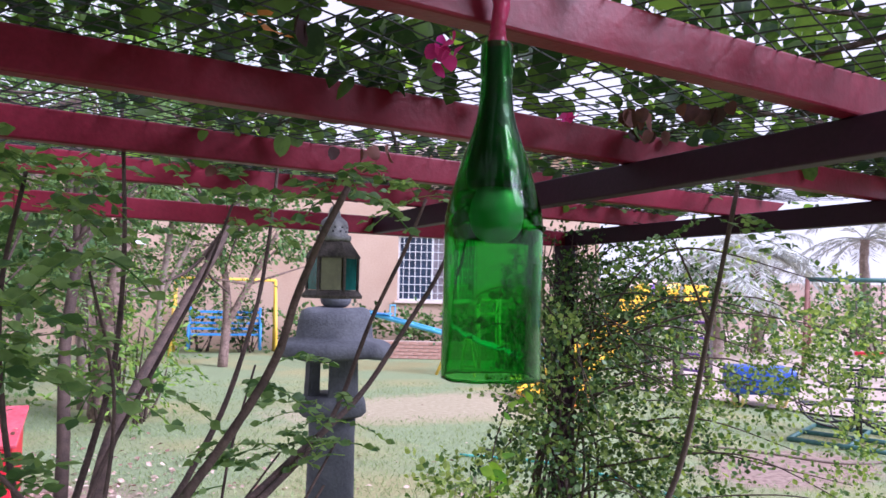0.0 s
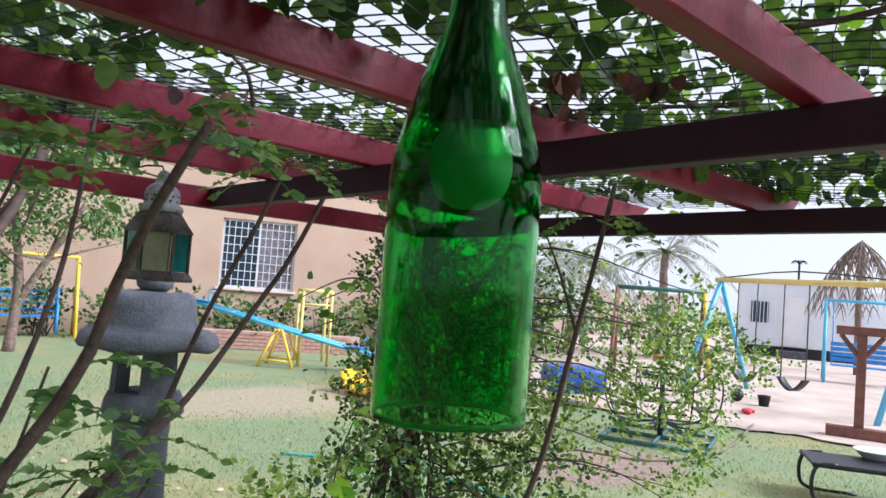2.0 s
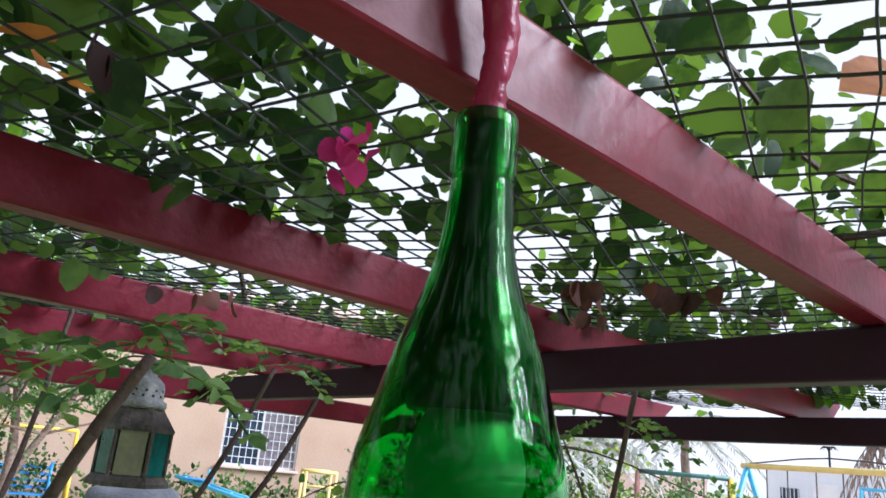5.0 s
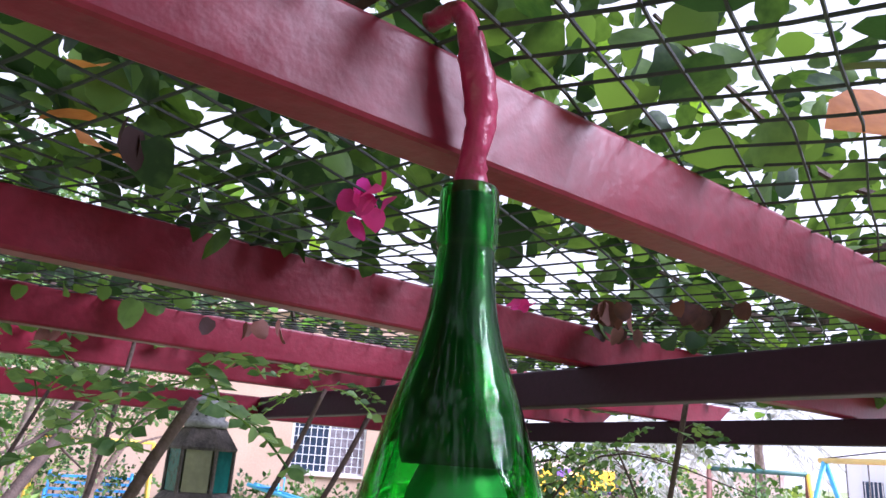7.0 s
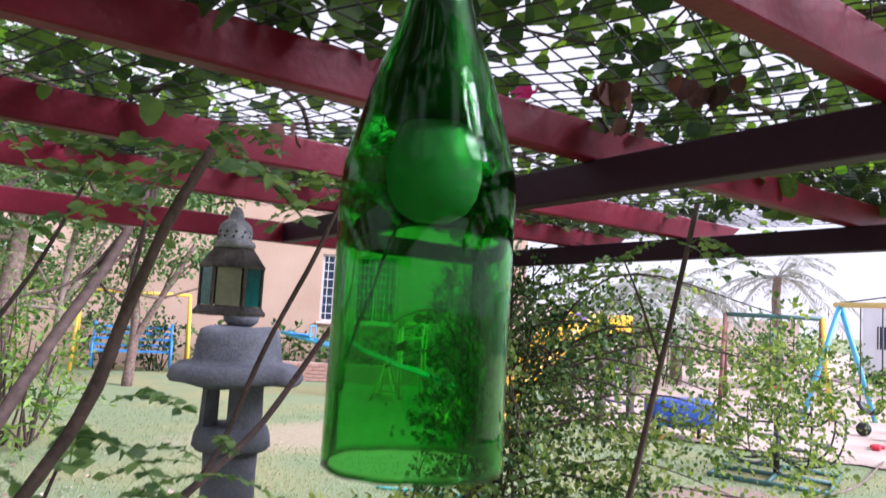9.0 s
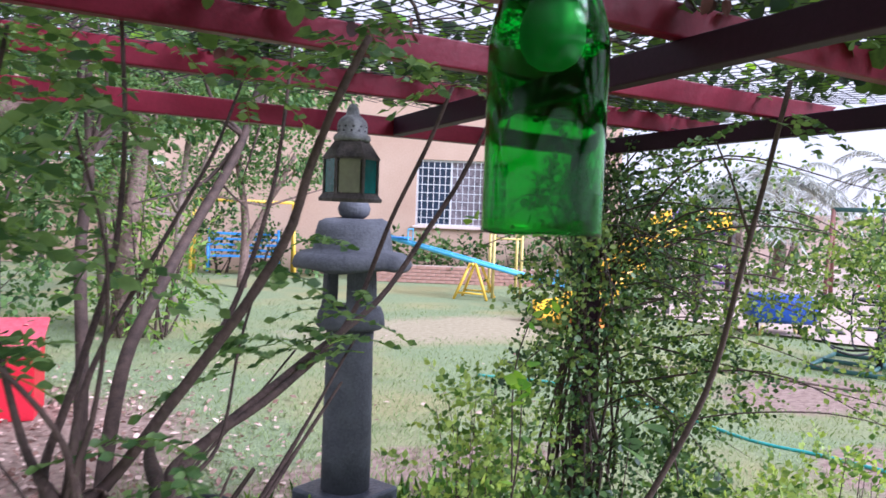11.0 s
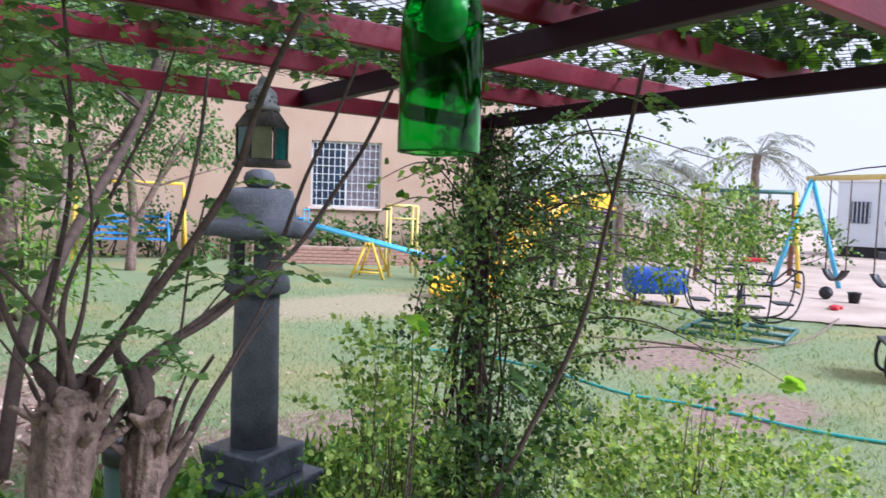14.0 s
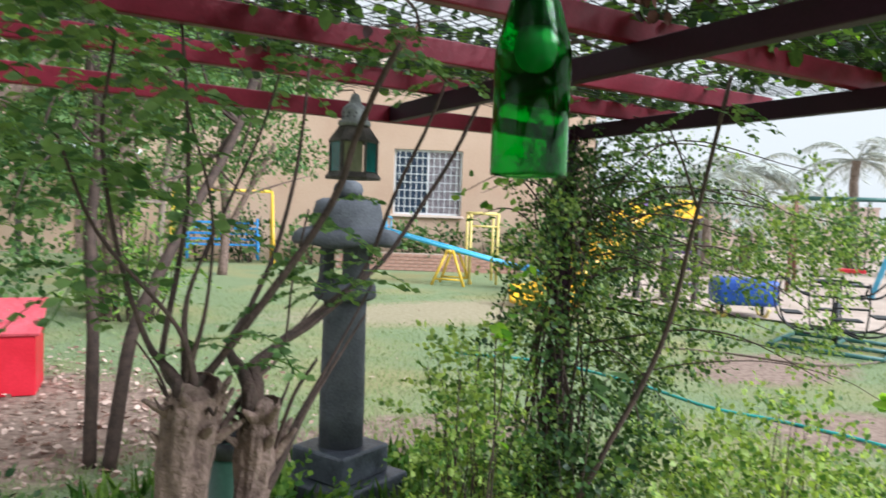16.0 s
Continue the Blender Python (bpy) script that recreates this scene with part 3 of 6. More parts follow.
tube(bm, [(0, 0, H - 0.02), (0.0, 0.0, H + 0.004), (-0.002, -0.004, H + 0.02), (0.0, -0.006, H + 0.045), (-0.006, -0.007, H + 0.07), (-0.012, -0.004, H + 0.1), (-0.016, 0.004, H + 0.116), (-0.018, 0.03, H + 0.119)], [0.0105, 0.0105, 0.008, 0.0095, 0.0105, 0.0075, 0.0065, 0.0065], 12, 5, 0.1, rng)
part("cord", bm, TAPE, lamp, "cable wrapped in crinkled red tape", smooth=True)

# ---- concrete pillar ----
pillar = thing("garden_pillar", (1.579, 3.707, 0), 24, label="grey painted concrete garden pillar with a round brimmed cap", category="garden pillar")
for lo, hi in (((-0.27, -0.27, -0.01), (0.27, 0.27, 0.122)), ((-0.19, -0.19, 0.122), (0.19, 0.19, 0.285))):
    part("plinth_step", boxes((lo, hi), bevel=0.014), PLINTH, pillar, "dark blue-grey plinth step")
bm = bmesh.new()
lathe(bm, [(0, 0.28), (0.122, 0.28), (0.124, 0.5), (0.12, 0.75), (0.116, 1.0), (0.12, 1.1), (0, 1.1)], 40)
part("shaft", bm, STONE, pillar, smooth=True)
bm = bmesh.new()
lathe(bm, [(0, 1.095), (0.155, 1.095), (0.172, 1.112), (0.165, 1.165), (0.15, 1.2), (0, 1.2)], 40)
part("collar", bm, STONE, pillar, smooth=True)
for a in (15, 135, 250):
    bm = bmesh.new()
    w = math.radians(36)
    base = math.radians(a)
    rows_ = []
    for z, out_ in ((1.19, 0.148), (1.4, 0.14)):
        rows_.append([bm.verts.new((r * math.cos(base + f * w), r * math.sin(base + f * w), z)) for r, f in ((out_, -1), (out_, -0.5), (out_, 0), (out_, 0.5), (out_, 1), (0.08, 1), (0.08, 0), (0.08, -1))])
    a_, b_ = rows_
    for k in range(8):
        bm.faces.new((a_[k], a_[(k + 1) % 8], b_[(k + 1) % 8], b_[k]))
    bm.faces.new(a_)
    bm.faces.new(b_)
    bmesh.ops.bevel(bm, geom=list(bm.edges), offset=0.007, segments=2, affect="EDGES")
    part("strut", bm, STONE, pillar)
bm = bmesh.new()
lathe(bm, [(0, 1.395), (0.25, 1.388), (0.286, 1.392), (0.298, 1.41), (0.286, 1.452), (0.262, 1.472), (0.205, 1.486), (0.196, 1.5), (0.187, 1.57), (0.172, 1.618), (0.14, 1.637), (0.06, 1.645), (0, 1.646)], 56)
for v in bm.verts:
    v.co *= 1 + 0.012 * noise.noise(v.co * 7)
part("cap", bm, STONE, pillar, "domed cap with a wide round brim", smooth=True)
bm = bmesh.new()
lathe(bm, [(0, 1.64), (0.05, 1.64), (0.075, 1.66), (0.082, 1.69), (0.07, 1.72), (0.04, 1.738), (0, 1.742)], 28)
part("knob", bm, STONE, pillar, "round ball knob", smooth=True)

# ---- hanging lantern at the corner of the frame ----
lantern = thing("hanging_lantern", (1.135, 2.65, 1.708), 35, label="weathered hexagonal tin lantern with coloured panes hung from the pergola", category="lantern")


def hex_ring(profile, sides=6):
    b = bmesh.new()
    return lathe(b, profile, sides)


part("base", hex_ring([(0, 0), (0.106, 0), (0.108, 0.01), (0.096, 0.025), (0.09, 0.029), (0, 0.029)]), RUST, lantern)
for k in range(6):
    a0, a1 = math.radians(60 * k), math.radians(60 * k + 60)
    p0, p1 = Vector((0.09 * math.cos(a0), 0.09 * math.sin(a0), 0)), Vector((0.09 * math.cos(a1), 0.09 * math.sin(a1), 0))
    part("frame_bar", pipe([p0 + Vector((0, 0, 0.025)), p0 + Vector((0, 0, 0.146))], 0.0055, 6), RUST, lantern)
    bm = bmesh.new()
    n_ = ((p0 + p1) / 2).normalized()
    q = [p0.lerp(p1, 0.1) * 0.965, p0.lerp(p1, 0.9) * 0.965]
    vs = [bm.verts.new(c + Vector((0, 0, z)) + n_ * o) for o in (0, 0.003) for c, z in ((q[0], 0.03), (q[1], 0.03), (q[1], 0.142), (q[0], 0.142))]
    for f in ((0, 1, 2, 3), (4, 5, 6, 7), (0, 1, 5, 4), (1, 2, 6, 5), (2, 3, 7, 6), (3, 0, 4, 7)):
        bm.faces.new([vs[i] for i in f])
    part("pane", bm, TEAL_PANE if k in (4, 2) else AMBER_PANE, lantern, "teal glass pane" if k in (4, 2) else "clouded amber glass pane")
part("roof", hex_ring([(0, 0.142), (0.097, 0.142), (0.098, 0.149), (0.062, 0.2), (0.06, 0.205), (0, 0.205)]), RUST, lantern)
bm = bmesh.new()
lathe(bm, [(0, 0.203), (0.058, 0.203), (0.064, 0.211), (0.061, 0.224), (0.051, 0.229), (0.051, 0.26), (0.046, 0.275), (0.034, 0.286), (0.024, 0.293), (0.019, 0.316), (0.012, 0.329), (0, 0.333)], 24)
top = part("chimney", bm, PALE_TIN, lantern, "pale pierced tin chimney", smooth=True)
for k in range(24):
    a = 2 * math.pi * k / 12 + (0.13 if k > 11 else 0)
    z = 0.238 if k < 12 else 0.252
    m = Matrix.Translation((0.0505 * math.cos(a), 0.0505 * math.sin(a), z)) @ Matrix.Rotation(a, 4, "Z")
    bm = bmesh.new()
    bmesh.ops.create_cube(bm, size=1.0, matrix=m @ Matrix.Diagonal((0.004, 0.006, 0.006, 1)))
    part("hole", bm, BLACK, top)
part("hook", pipe([(0, 0, 0.325), (0, 0.01, 0.345), (0, 0.06, 0.345), (0, 0.1, 0.335), (0.0, 0.1, 0.318)], 0.003, 6), RUST, lantern)

space["now"] = ONE
# ---- pollarded tree with its shoots ----
tree = thing("pollarded_tree", (0.26, 1.3, 0), label="pollarded tree with knobbly grey-brown stumps and long shoots", category="tree")
tree.matrix_world = ONE
rng = np.random.default_rng(31)
def stump(pts, radii, burrs):
    """A pollard head: a fluted trunk that swells a little and breaks into short cut spurs."""
    bm = bmesh.new()
    x, y, z = pts[-1]
    crown = [(x, y, z + 0.014), (x + 0.004, y, z + 0.024)]
    line = smooth_line(np.column_stack([pts + crown, radii + [radii[-1] * 0.8, radii[-1] * 0.35]]), 22)
    tube(bm, line[:, :3], line[:, 3], 36, 1, 0.0, raw=True)
    axis = line[:, :3]
    top = Vector(pts[-1])
    for v in bm.verts:
        c = Vector(axis[np.argmin(np.abs(axis[:, 2] - v.co.z))])
        away = v.co - c
        away.z = 0
        r = away.length
        if r < 1e-4:
            continue
        a = math.atan2(away.y, away.x)
        flute = 0.0045 * math.sin(5 * a + 6 * noise.noise(Vector((a, v.co.z * 3, 1)))) + 0.003 * math.sin(11 * a + v.co.z * 7)
        knots = 0.008 * noise.noise(v.co * 14) + 0.0045 * noise.noise(Vector((v.co.x * 70, v.co.y * 70, v.co.z * 16)))
        v.co += away / r * (flute + knots) * min(1.0, r / 0.03)
    for _ in range(burrs):
        a = rng.uniform(0, 6.28)
        out = Vector((math.cos(a), math.sin(a), rng.uniform(0.6, 1.8))).normalized()
        start = top + Vector((radii[-2] * 0.7 * math.cos(a), radii[-2] * 0.7 * math.sin(a), -rng.uniform(0.0, 0.1)))
        tube(bm, [start - out * 0.01, start + out * 0.03, start + out * rng.uniform(0.045, 0.075)], [0.013, 0.008, 0.0035], 8, 4, 0.12, rng)
    return bm


part("trunk", stump([(0.262, 1.3, -0.03), (0.248, 1.294, 0.272), (0.224, 1.276, 0.815), (0.23, 1.27, 1.069), (0.242, 1.276, 1.189), (0.254, 1.288, 1.274)], [0.06, 0.047, 0.039, 0.039, 0.046, 0.045], 13), BARK, tree, smooth=True)
part("trunk", stump([(0.254, 1.306, 0.332), (0.309, 1.282, 0.815), (0.345, 1.282, 1.045), (0.365, 1.294, 1.165), (0.377, 1.3, 1.238)], [0.034, 0.028, 0.026, 0.032, 0.031], 9), BARK, tree, smooth=True)
bm = bmesh.new()
tube(bm, [(0.25, 1.28, 1.06), (0.285, 1.245, 1.075), (0.34, 1.25, 1.08), (0.385, 1.27, 1.12)], [0.024, 0.021, 0.016, 0.008], 10, 6, 0.1, rng)
part("limb", bm, BARK, tree, smooth=True)
SHOOTS = [
    ([(0.36, 1.26, 1.09), (0.4, 1.28, 1.14), (0.48, 1.36, 1.21), (0.6, 1.48, 1.29), (0.7, 1.57, 1.36)], 0.009, 0.004),
    ([(0.351, 1.306, 1.286), (0.358, 1.468, 1.326), (0.457, 1.664, 1.378), (0.584, 1.877, 1.497), (0.7, 2.068, 1.711), (0.75, 2.142, 1.925), (0.792, 2.208, 2.198)], 0.0131, 0.0063),
    ([(0.242, 1.294, 1.286), (0.286, 1.321, 1.315), (0.359, 1.306, 1.416), (0.444, 1.3, 1.534), (0.503, 1.285, 1.642), (0.528, 1.276, 1.733), (0.55, 1.234, 1.827), (0.579, 1.203, 1.905)], 0.0137, 0.0079),
    ([(0.363, 1.306, 1.286), (0.396, 1.402, 1.313), (0.595, 1.612, 1.344), (0.851, 1.916, 1.422), (0.978, 1.971, 1.665), (1.054, 1.943, 1.844), (1.108, 1.92, 1.996)], 0.0131, 0.0073),
    ([(0.363, 1.306, 1.274), (0.408, 1.404, 1.313), (0.653, 1.715, 1.356), (1.042, 2.175, 1.434), (1.232, 2.241, 1.643), (1.32, 2.22, 1.791), (1.41, 2.211, 1.975), (1.44, 2.2, 2.075)], 0.0153, 0.0095),
    ([(0.23, 1.282, 1.286), (0.216, 1.377, 1.325), (0.259, 1.528, 1.412), (0.321, 1.705, 1.577), (0.347, 1.829, 1.755), (0.351, 1.898, 1.925), (0.34, 1.945, 2.167)], 0.0109, 0.0063),
    ([(0.23, 1.294, 1.298), (0.191, 1.388, 1.363), (0.151, 1.482, 1.531), (0.135, 1.568, 1.732), (0.162, 1.61, 1.936)], 0.0098, 0.0053),
    ([(0.254, 1.282, 1.286), (0.226, 1.304, 1.399), (0.105, 1.336, 1.555), (0.047, 1.356, 1.709)], 0.0077, 0.0042),
    ([(0.351, 1.294, 1.286), (0.441, 1.393, 1.327), (0.491, 1.484, 1.46), (0.56, 1.588, 1.6)], 0.0055, 0.0032),
    ([(0.351, 1.27, 1.057), (0.461, 1.384, 1.164), (0.627, 1.564, 1.282), (0.78, 1.706, 1.414)], 0.0077, 0.0042),
    ([(0.254, 1.258, 1.177), (0.323, 1.304, 1.242), (0.41, 1.463, 1.262), (0.555, 1.664, 1.307), (0.682, 1.793, 1.381)], 0.0066, 0.0032),
    ([(0.242, 1.306, 1.31), (0.272, 1.442, 1.435), (0.378, 1.589, 1.6), (0.494, 1.745, 1.775), (0.572, 1.851, 1.936)], 0.0088, 0.0042),
    ([(0.242, 1.294, 1.31), (0.271, 1.292, 1.436), (0.282, 1.314, 1.6), (0.246, 1.347, 1.768)], 0.0066, 0.0032),
]
for pts, r0, r1 in SHOOTS:
    bm = bmesh.new()
    if pts[0][2] > 1.25:
        x, y, z = pts[0]
        pts = [(x, y, z - 0.1)] + pts
    width = np.linspace(r0, r1, len(pts)) * 0.66
    width[0] *= 2.1
    width[1] *= 1.8
    tube(bm, pts, width, 9, 6, 0.09, rng)
    part("shoot", bm, SHOOT_BARK, tree, smooth=True)
for _ in range(9):
    left = rng.random() < 0.6
    x, y, z = (0.254, 1.282, 1.238) if left else (0.375, 1.294, 1.202)
    a, h = rng.uniform(0, 6.28), rng.uniform(0.04, 0.16)
    dx, dy = math.cos(a), math.sin(a)
    bm = bmesh.new()
    tube(bm, [(x + 0.02 * dx, y + 0.02 * dy, z - 0.04), (x + 0.04 * dx, y + 0.04 * dy, z + 0.03), (x + 0.06 * dx, y + 0.06 * dy, z + h * 0.6), (x + (0.06 + h * 0.25) * dx, y + (0.06 + h * 0.25) * dy, z + h)], [0.0045, 0.0035, 0.0025, 0.0015], 6, 5, 0.1, rng)
    part("shoot", bm, SHOOT_BARK, tree, smooth=True)
P, A, S = [], [], []
bm = bmesh.new()
LEAF_SPOTS = [
    ((0.634, 1.316, 1.936), 9, 0.117),
    ((0.603, 1.316, 1.894), 5, 0.128),
    ((1.117, 1.935, 1.999), 9, 0.149),
    ((0.341, 1.945, 2.072), 10, 0.235),
    ((0.162, 1.609, 1.915), 11, 0.214),
    ((0.046, 1.305, 1.705), 10, 0.192),
    ((0.298, 1.578, 1.6), 5, 0.171),
    ((0.131, 1.452, 1.653), 9, 0.192),
    ((0.519, 1.473, 1.6), 5, 0.128),
    ((0.75, 1.641, 1.422), 8, 0.128),
    ((0.655, 1.725, 1.39), 7, 0.128),
    ((0.445, 1.347, 1.474), 5, 0.107),
    ((0.309, 1.294, 1.39), 4, 0.107),
    ((0.803, 1.809, 1.453), 6, 0.128),
    ((0.099, 1.4, 1.474), 6, 0.171),
    ((0.361, 1.2, 1.369), 4, 0.096),
    ((0.204, 1.819, 1.863), 10, 0.235),
    ((0.015, 1.662, 1.915), 12, 0.256),
    ((-0.132, 1.557, 1.81), 12, 0.256),
    ((0.309, 2.187, 1.968), 8, 0.214),
    ((0.246, 1.347, 1.768), 6, 0.16),
    ((0.572, 1.851, 1.936), 8, 0.171),
    ((-0.006, 1.977, 1.705), 12, 0.235),
    ((-0.164, 1.819, 1.548), 10, 0.214),
    ((0.099, 2.292, 2.02), 12, 0.256),
    ((-0.111, 1.347, 2.02), 9, 0.214),
    ((0.467, 2.397, 1.863), 7, 0.214),
    ((0.12, 1.662, 1.443), 7, 0.171),
]
for c, count, length in LEAF_SPOTS:
    for _ in range(max(3, round(count * 0.7))):
        a = rng.uniform(0, 2 * math.pi)
        way = (math.cos(a), math.sin(a), rng.uniform(-0.2, 0.7))
        base = np.array(c) + rng.normal(0, 0.02, 3)
        p, w, s, line = pinnate(base, way, length * rng.uniform(0.7, 1.2), int(rng.integers(5, 9)), rng, 0.4, 0.033 * (length / 0.17) ** 0.6)
        P += p
        A += w
        S += s
        tube(bm, line, 0.0013, 4, 1, raw=True)
tagged(part("leaf_stalk", bm, BUSH_LEAF, tree), kind="stuff")
leaves("foliage", P, A, S, PINNATE_LEAF, rng, LEAF_OVAL, OVAL_FACES, tree, flat=1.2)


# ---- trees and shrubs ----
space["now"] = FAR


def crown_points(rng, blobs, count):
    """Places inside soft, uneven clumps: each blob is x, y, z, radius."""
    b = np.array(blobs, float)
    w = b[:, 3] ** 2
    pick = rng.choice(len(b), count, p=w / w.sum())
    d = rng.normal(size=(count, 3))
    d /= np.linalg.norm(d, axis=1, keepdims=True)
    r = b[pick, 3] * rng.uniform(0.25, 1.0, count) ** 0.6
    return b[pick, :3] + d * r[:, None] * np.array((1, 1, 0.8)), d


def garden_tree(name, label, trunks, blobs, count, size, material, seed, bark=PALE_BARK, feather=0, limbs=10):
    rng = np.random.default_rng(seed)
    ob = thing(name, label=label, category="tree")
    bm = bmesh.new()
    for pts, r0, r1 in trunks:
        tube(bm, pts, np.linspace(r0, r1, len(pts)), 10, 5, 0.08, rng)
    part("trunk", bm, bark, ob, smooth=True)
    bm = bmesh.new()
    for k in range(limbs):
        pts, r0, r1 = trunks[k % len(trunks)]
        start = np.array(pts[-1 - (k % 2)])
        goal = np.array(blobs[k % len(blobs)][:3]) + rng.normal(0, 0.15, 3)
        mid = (start + goal) / 2 + rng.normal(0, 0.08, 3)
        tube(bm, [start, mid, goal], [r1 * 0.7, r1 * 0.45, 0.004], 6, 5, 0.05, rng)
    tagged(part("limb", bm, bark, ob, smooth=True), kind="stuff")
    P, D = crown_points(rng, blobs, count)
    if feather:
        PP, AA, SS = [], [], []
        for p, d in zip(P, D):
            way = d + rng.normal(0, 0.4, 3)
            a, b, c, _ = pinnate(p, way, size * 5, feather, rng, 0.5, size)
            PP += a
            AA += b
            SS += c
        leaves("crown", PP, AA, SS, material, rng, LEAF_LEAN, LEAN_FACES, ob, flat=1.0)
    else:
        A = D + rng.normal(0, 0.7, P.shape) + np.array((0, 0, -0.4))
        leaves("crown", P, A, rng.uniform(0.7, 1.3, count) * size, material, rng, parent=ob, flat=0.6)
    return ob


garden_tree("slender_tree", "slender tree with upright twin stems and feathery leaves", [
    ([(0.36, 4.4, -0.05), (0.375, 4.42, 0.7), (0.36, 4.45, 1.3), (0.4, 4.5, 1.8), (0.36, 4.5, 2.6)], 0.038, 0.022)],
    [(0.2, 4.4, 1.75, 0.35), (0.6, 4.3, 1.95, 0.35), (-0.1, 4.2, 2.2, 0.45), (0.4, 4.6, 2.6, 0.6), (0.0, 4.6, 1.5, 0.3), (0.75, 4.5, 2.5, 0.5)], 400, 0.032, PINNATE_LEAF, 41, TWIG, 8)
garden_tree("leaning_tree", "leaning smooth-barked tree with feathery green leaves", [
    ([(0.44, 4.29, -0.05), (0.57, 4.4, 0.72), (0.75, 4.5, 1.11), (0.96, 4.65, 1.47), (1.26, 4.82, 2.0), (1.5, 5.0, 2.8)], 0.04, 0.024)],
    [(0.9, 4.9, 2.5, 0.6), (1.6, 5.1, 2.9, 0.7), (0.5, 4.9, 1.9, 0.35), (1.3, 5.2, 1.8, 0.3), (0.3, 5.2, 2.9, 0.7)], 380, 0.034, PINNATE_LEAF, 42, TWIG, 8)
garden_tree("old_tree", "old thick-trunked tree with a pale low limb and small leaves", [
    ([(-1.15, 6.6, -0.05), (-1.1, 6.6, 0.9), (-1.0, 6.65, 1.6), (-0.95, 6.7, 2.4), (-1.2, 6.8, 3.4)], 0.17, 0.1),
    ([(-1.05, 6.6, 1.55), (-0.7, 6.3, 1.8), (-0.2, 6.1, 2.05), (0.3, 6.0, 2.4)], 0.075, 0.04)],
    [(-0.6, 6.2, 2.9, 0.9), (0.6, 6.6, 3.1, 0.9), (-1.6, 6.8, 2.9, 0.9), (-0.1, 7.2, 2.6, 0.6), (1.6, 7.2, 3.6, 1.0), (-0.3, 7.0, 4.0, 1.2), (-1.9, 5.8, 2.4, 0.6)], 5200, 0.075, FAR_LEAF, 43, BARK)
garden_tree("shade_tree", "broad garden tree with hanging fine leaves", [
    ([(1.0, 9.6, -0.05), (1.05, 9.6, 1.0), (1.2, 9.7, 2.2), (1.2, 9.8, 3.4)], 0.13, 0.08)],
    [(0.6, 9.4, 2.6, 0.8), (1.6, 9.6, 3.1, 0.9), (-0.4, 9.5, 3.0, 1.0), (1.0, 10.0, 4.2, 1.3), (2.3, 10.2, 3.6, 0.9), (-1.4, 9.4, 2.4, 0.8), (0.3, 9.0, 2.0, 0.5)], 5600, 0.085, FAR_LEAF, 44, BARK)
garden_tree("garden_tree", "leafy garden tree before the house wall", [
    ([(3.6, 14.6, -0.05), (3.65, 14.6, 1.2), (3.5, 14.7, 2.4)], 0.1, 0.06), ([(3.6, 14.6, 0.7), (4.0, 14.4, 1.6), (4.5, 14.3, 2.6)], 0.07, 0.04)],
    [(3.3, 14.6, 2.4, 0.9), (4.4, 14.3, 2.7, 0.9), (2.5, 14.4, 1.9, 0.7), (5.2, 14.6, 2.4, 0.6), (3.8, 14.8, 3.6, 1.1), (1.6, 13.9, 1.6, 0.8)], 4200, 0.1, FAR_LEAF, 45, BARK)


garden_tree("grey_leaved_tree", "grey-green tree with long thin leaves before the house", [
    ([(0.9, 10.4, -0.05), (0.85, 10.4, 1.0), (0.95, 10.3, 2.0), (1.0, 10.4, 3.0)], 0.07, 0.045), ([(1.9, 11.6, -0.05), (1.95, 11.6, 1.4), (2.1, 11.5, 3.0)], 0.06, 0.04)],
    [(-0.3, 8.9, 1.9, 0.5), (0.4, 9.7, 2.2, 0.6), (1.2, 10.4, 2.65, 0.7), (2.1, 11.2, 3.1, 0.8), (0.0, 8.8, 2.5, 0.6), (3.2, 11.5, 3.4, 0.8), (1.7, 10.8, 3.6, 0.8), (0.7, 9.6, 3.0, 0.7), (4.2, 12.2, 3.7, 0.8), (0.3, 9.4, 1.5, 0.4)], 5200, 0.12, FAR_LEAF, 47, PALE_BARK)


def sprigs(rng, P, D, size, per=7):
    """Twigs of alternating leaves: places, ways and lengths, with twigs of young small and old large leaves."""
    PP, AA, SS = [], [], []
    for p, d in zip(P, D):
        way = d * 0.7 + rng.normal(0, 0.5, 3) + np.array((0, 0, 0.15))
        way /= np.linalg.norm(way)
        side = np.cross(way, rng.normal(size=3))
        side /= np.linalg.norm(side) + 1e-9
        big = size * rng.uniform(0.6, 1.4)
        for i in range(per):
            f = i / (per - 1)
            PP.append(p + way * (f * big * 3.2) + np.array((0, 0, -0.7 * big * f * f)))
            AA.append(way * (0.4 + 0.9 * f) + side * ((-1) ** i) * (1 - 0.7 * f) + rng.normal(0, 0.2, 3))
            SS.append(big * rng.uniform(0.75, 1.1) * (1 - 0.45 * f * f))
    return np.array(PP), np.array(AA), np.array(SS)


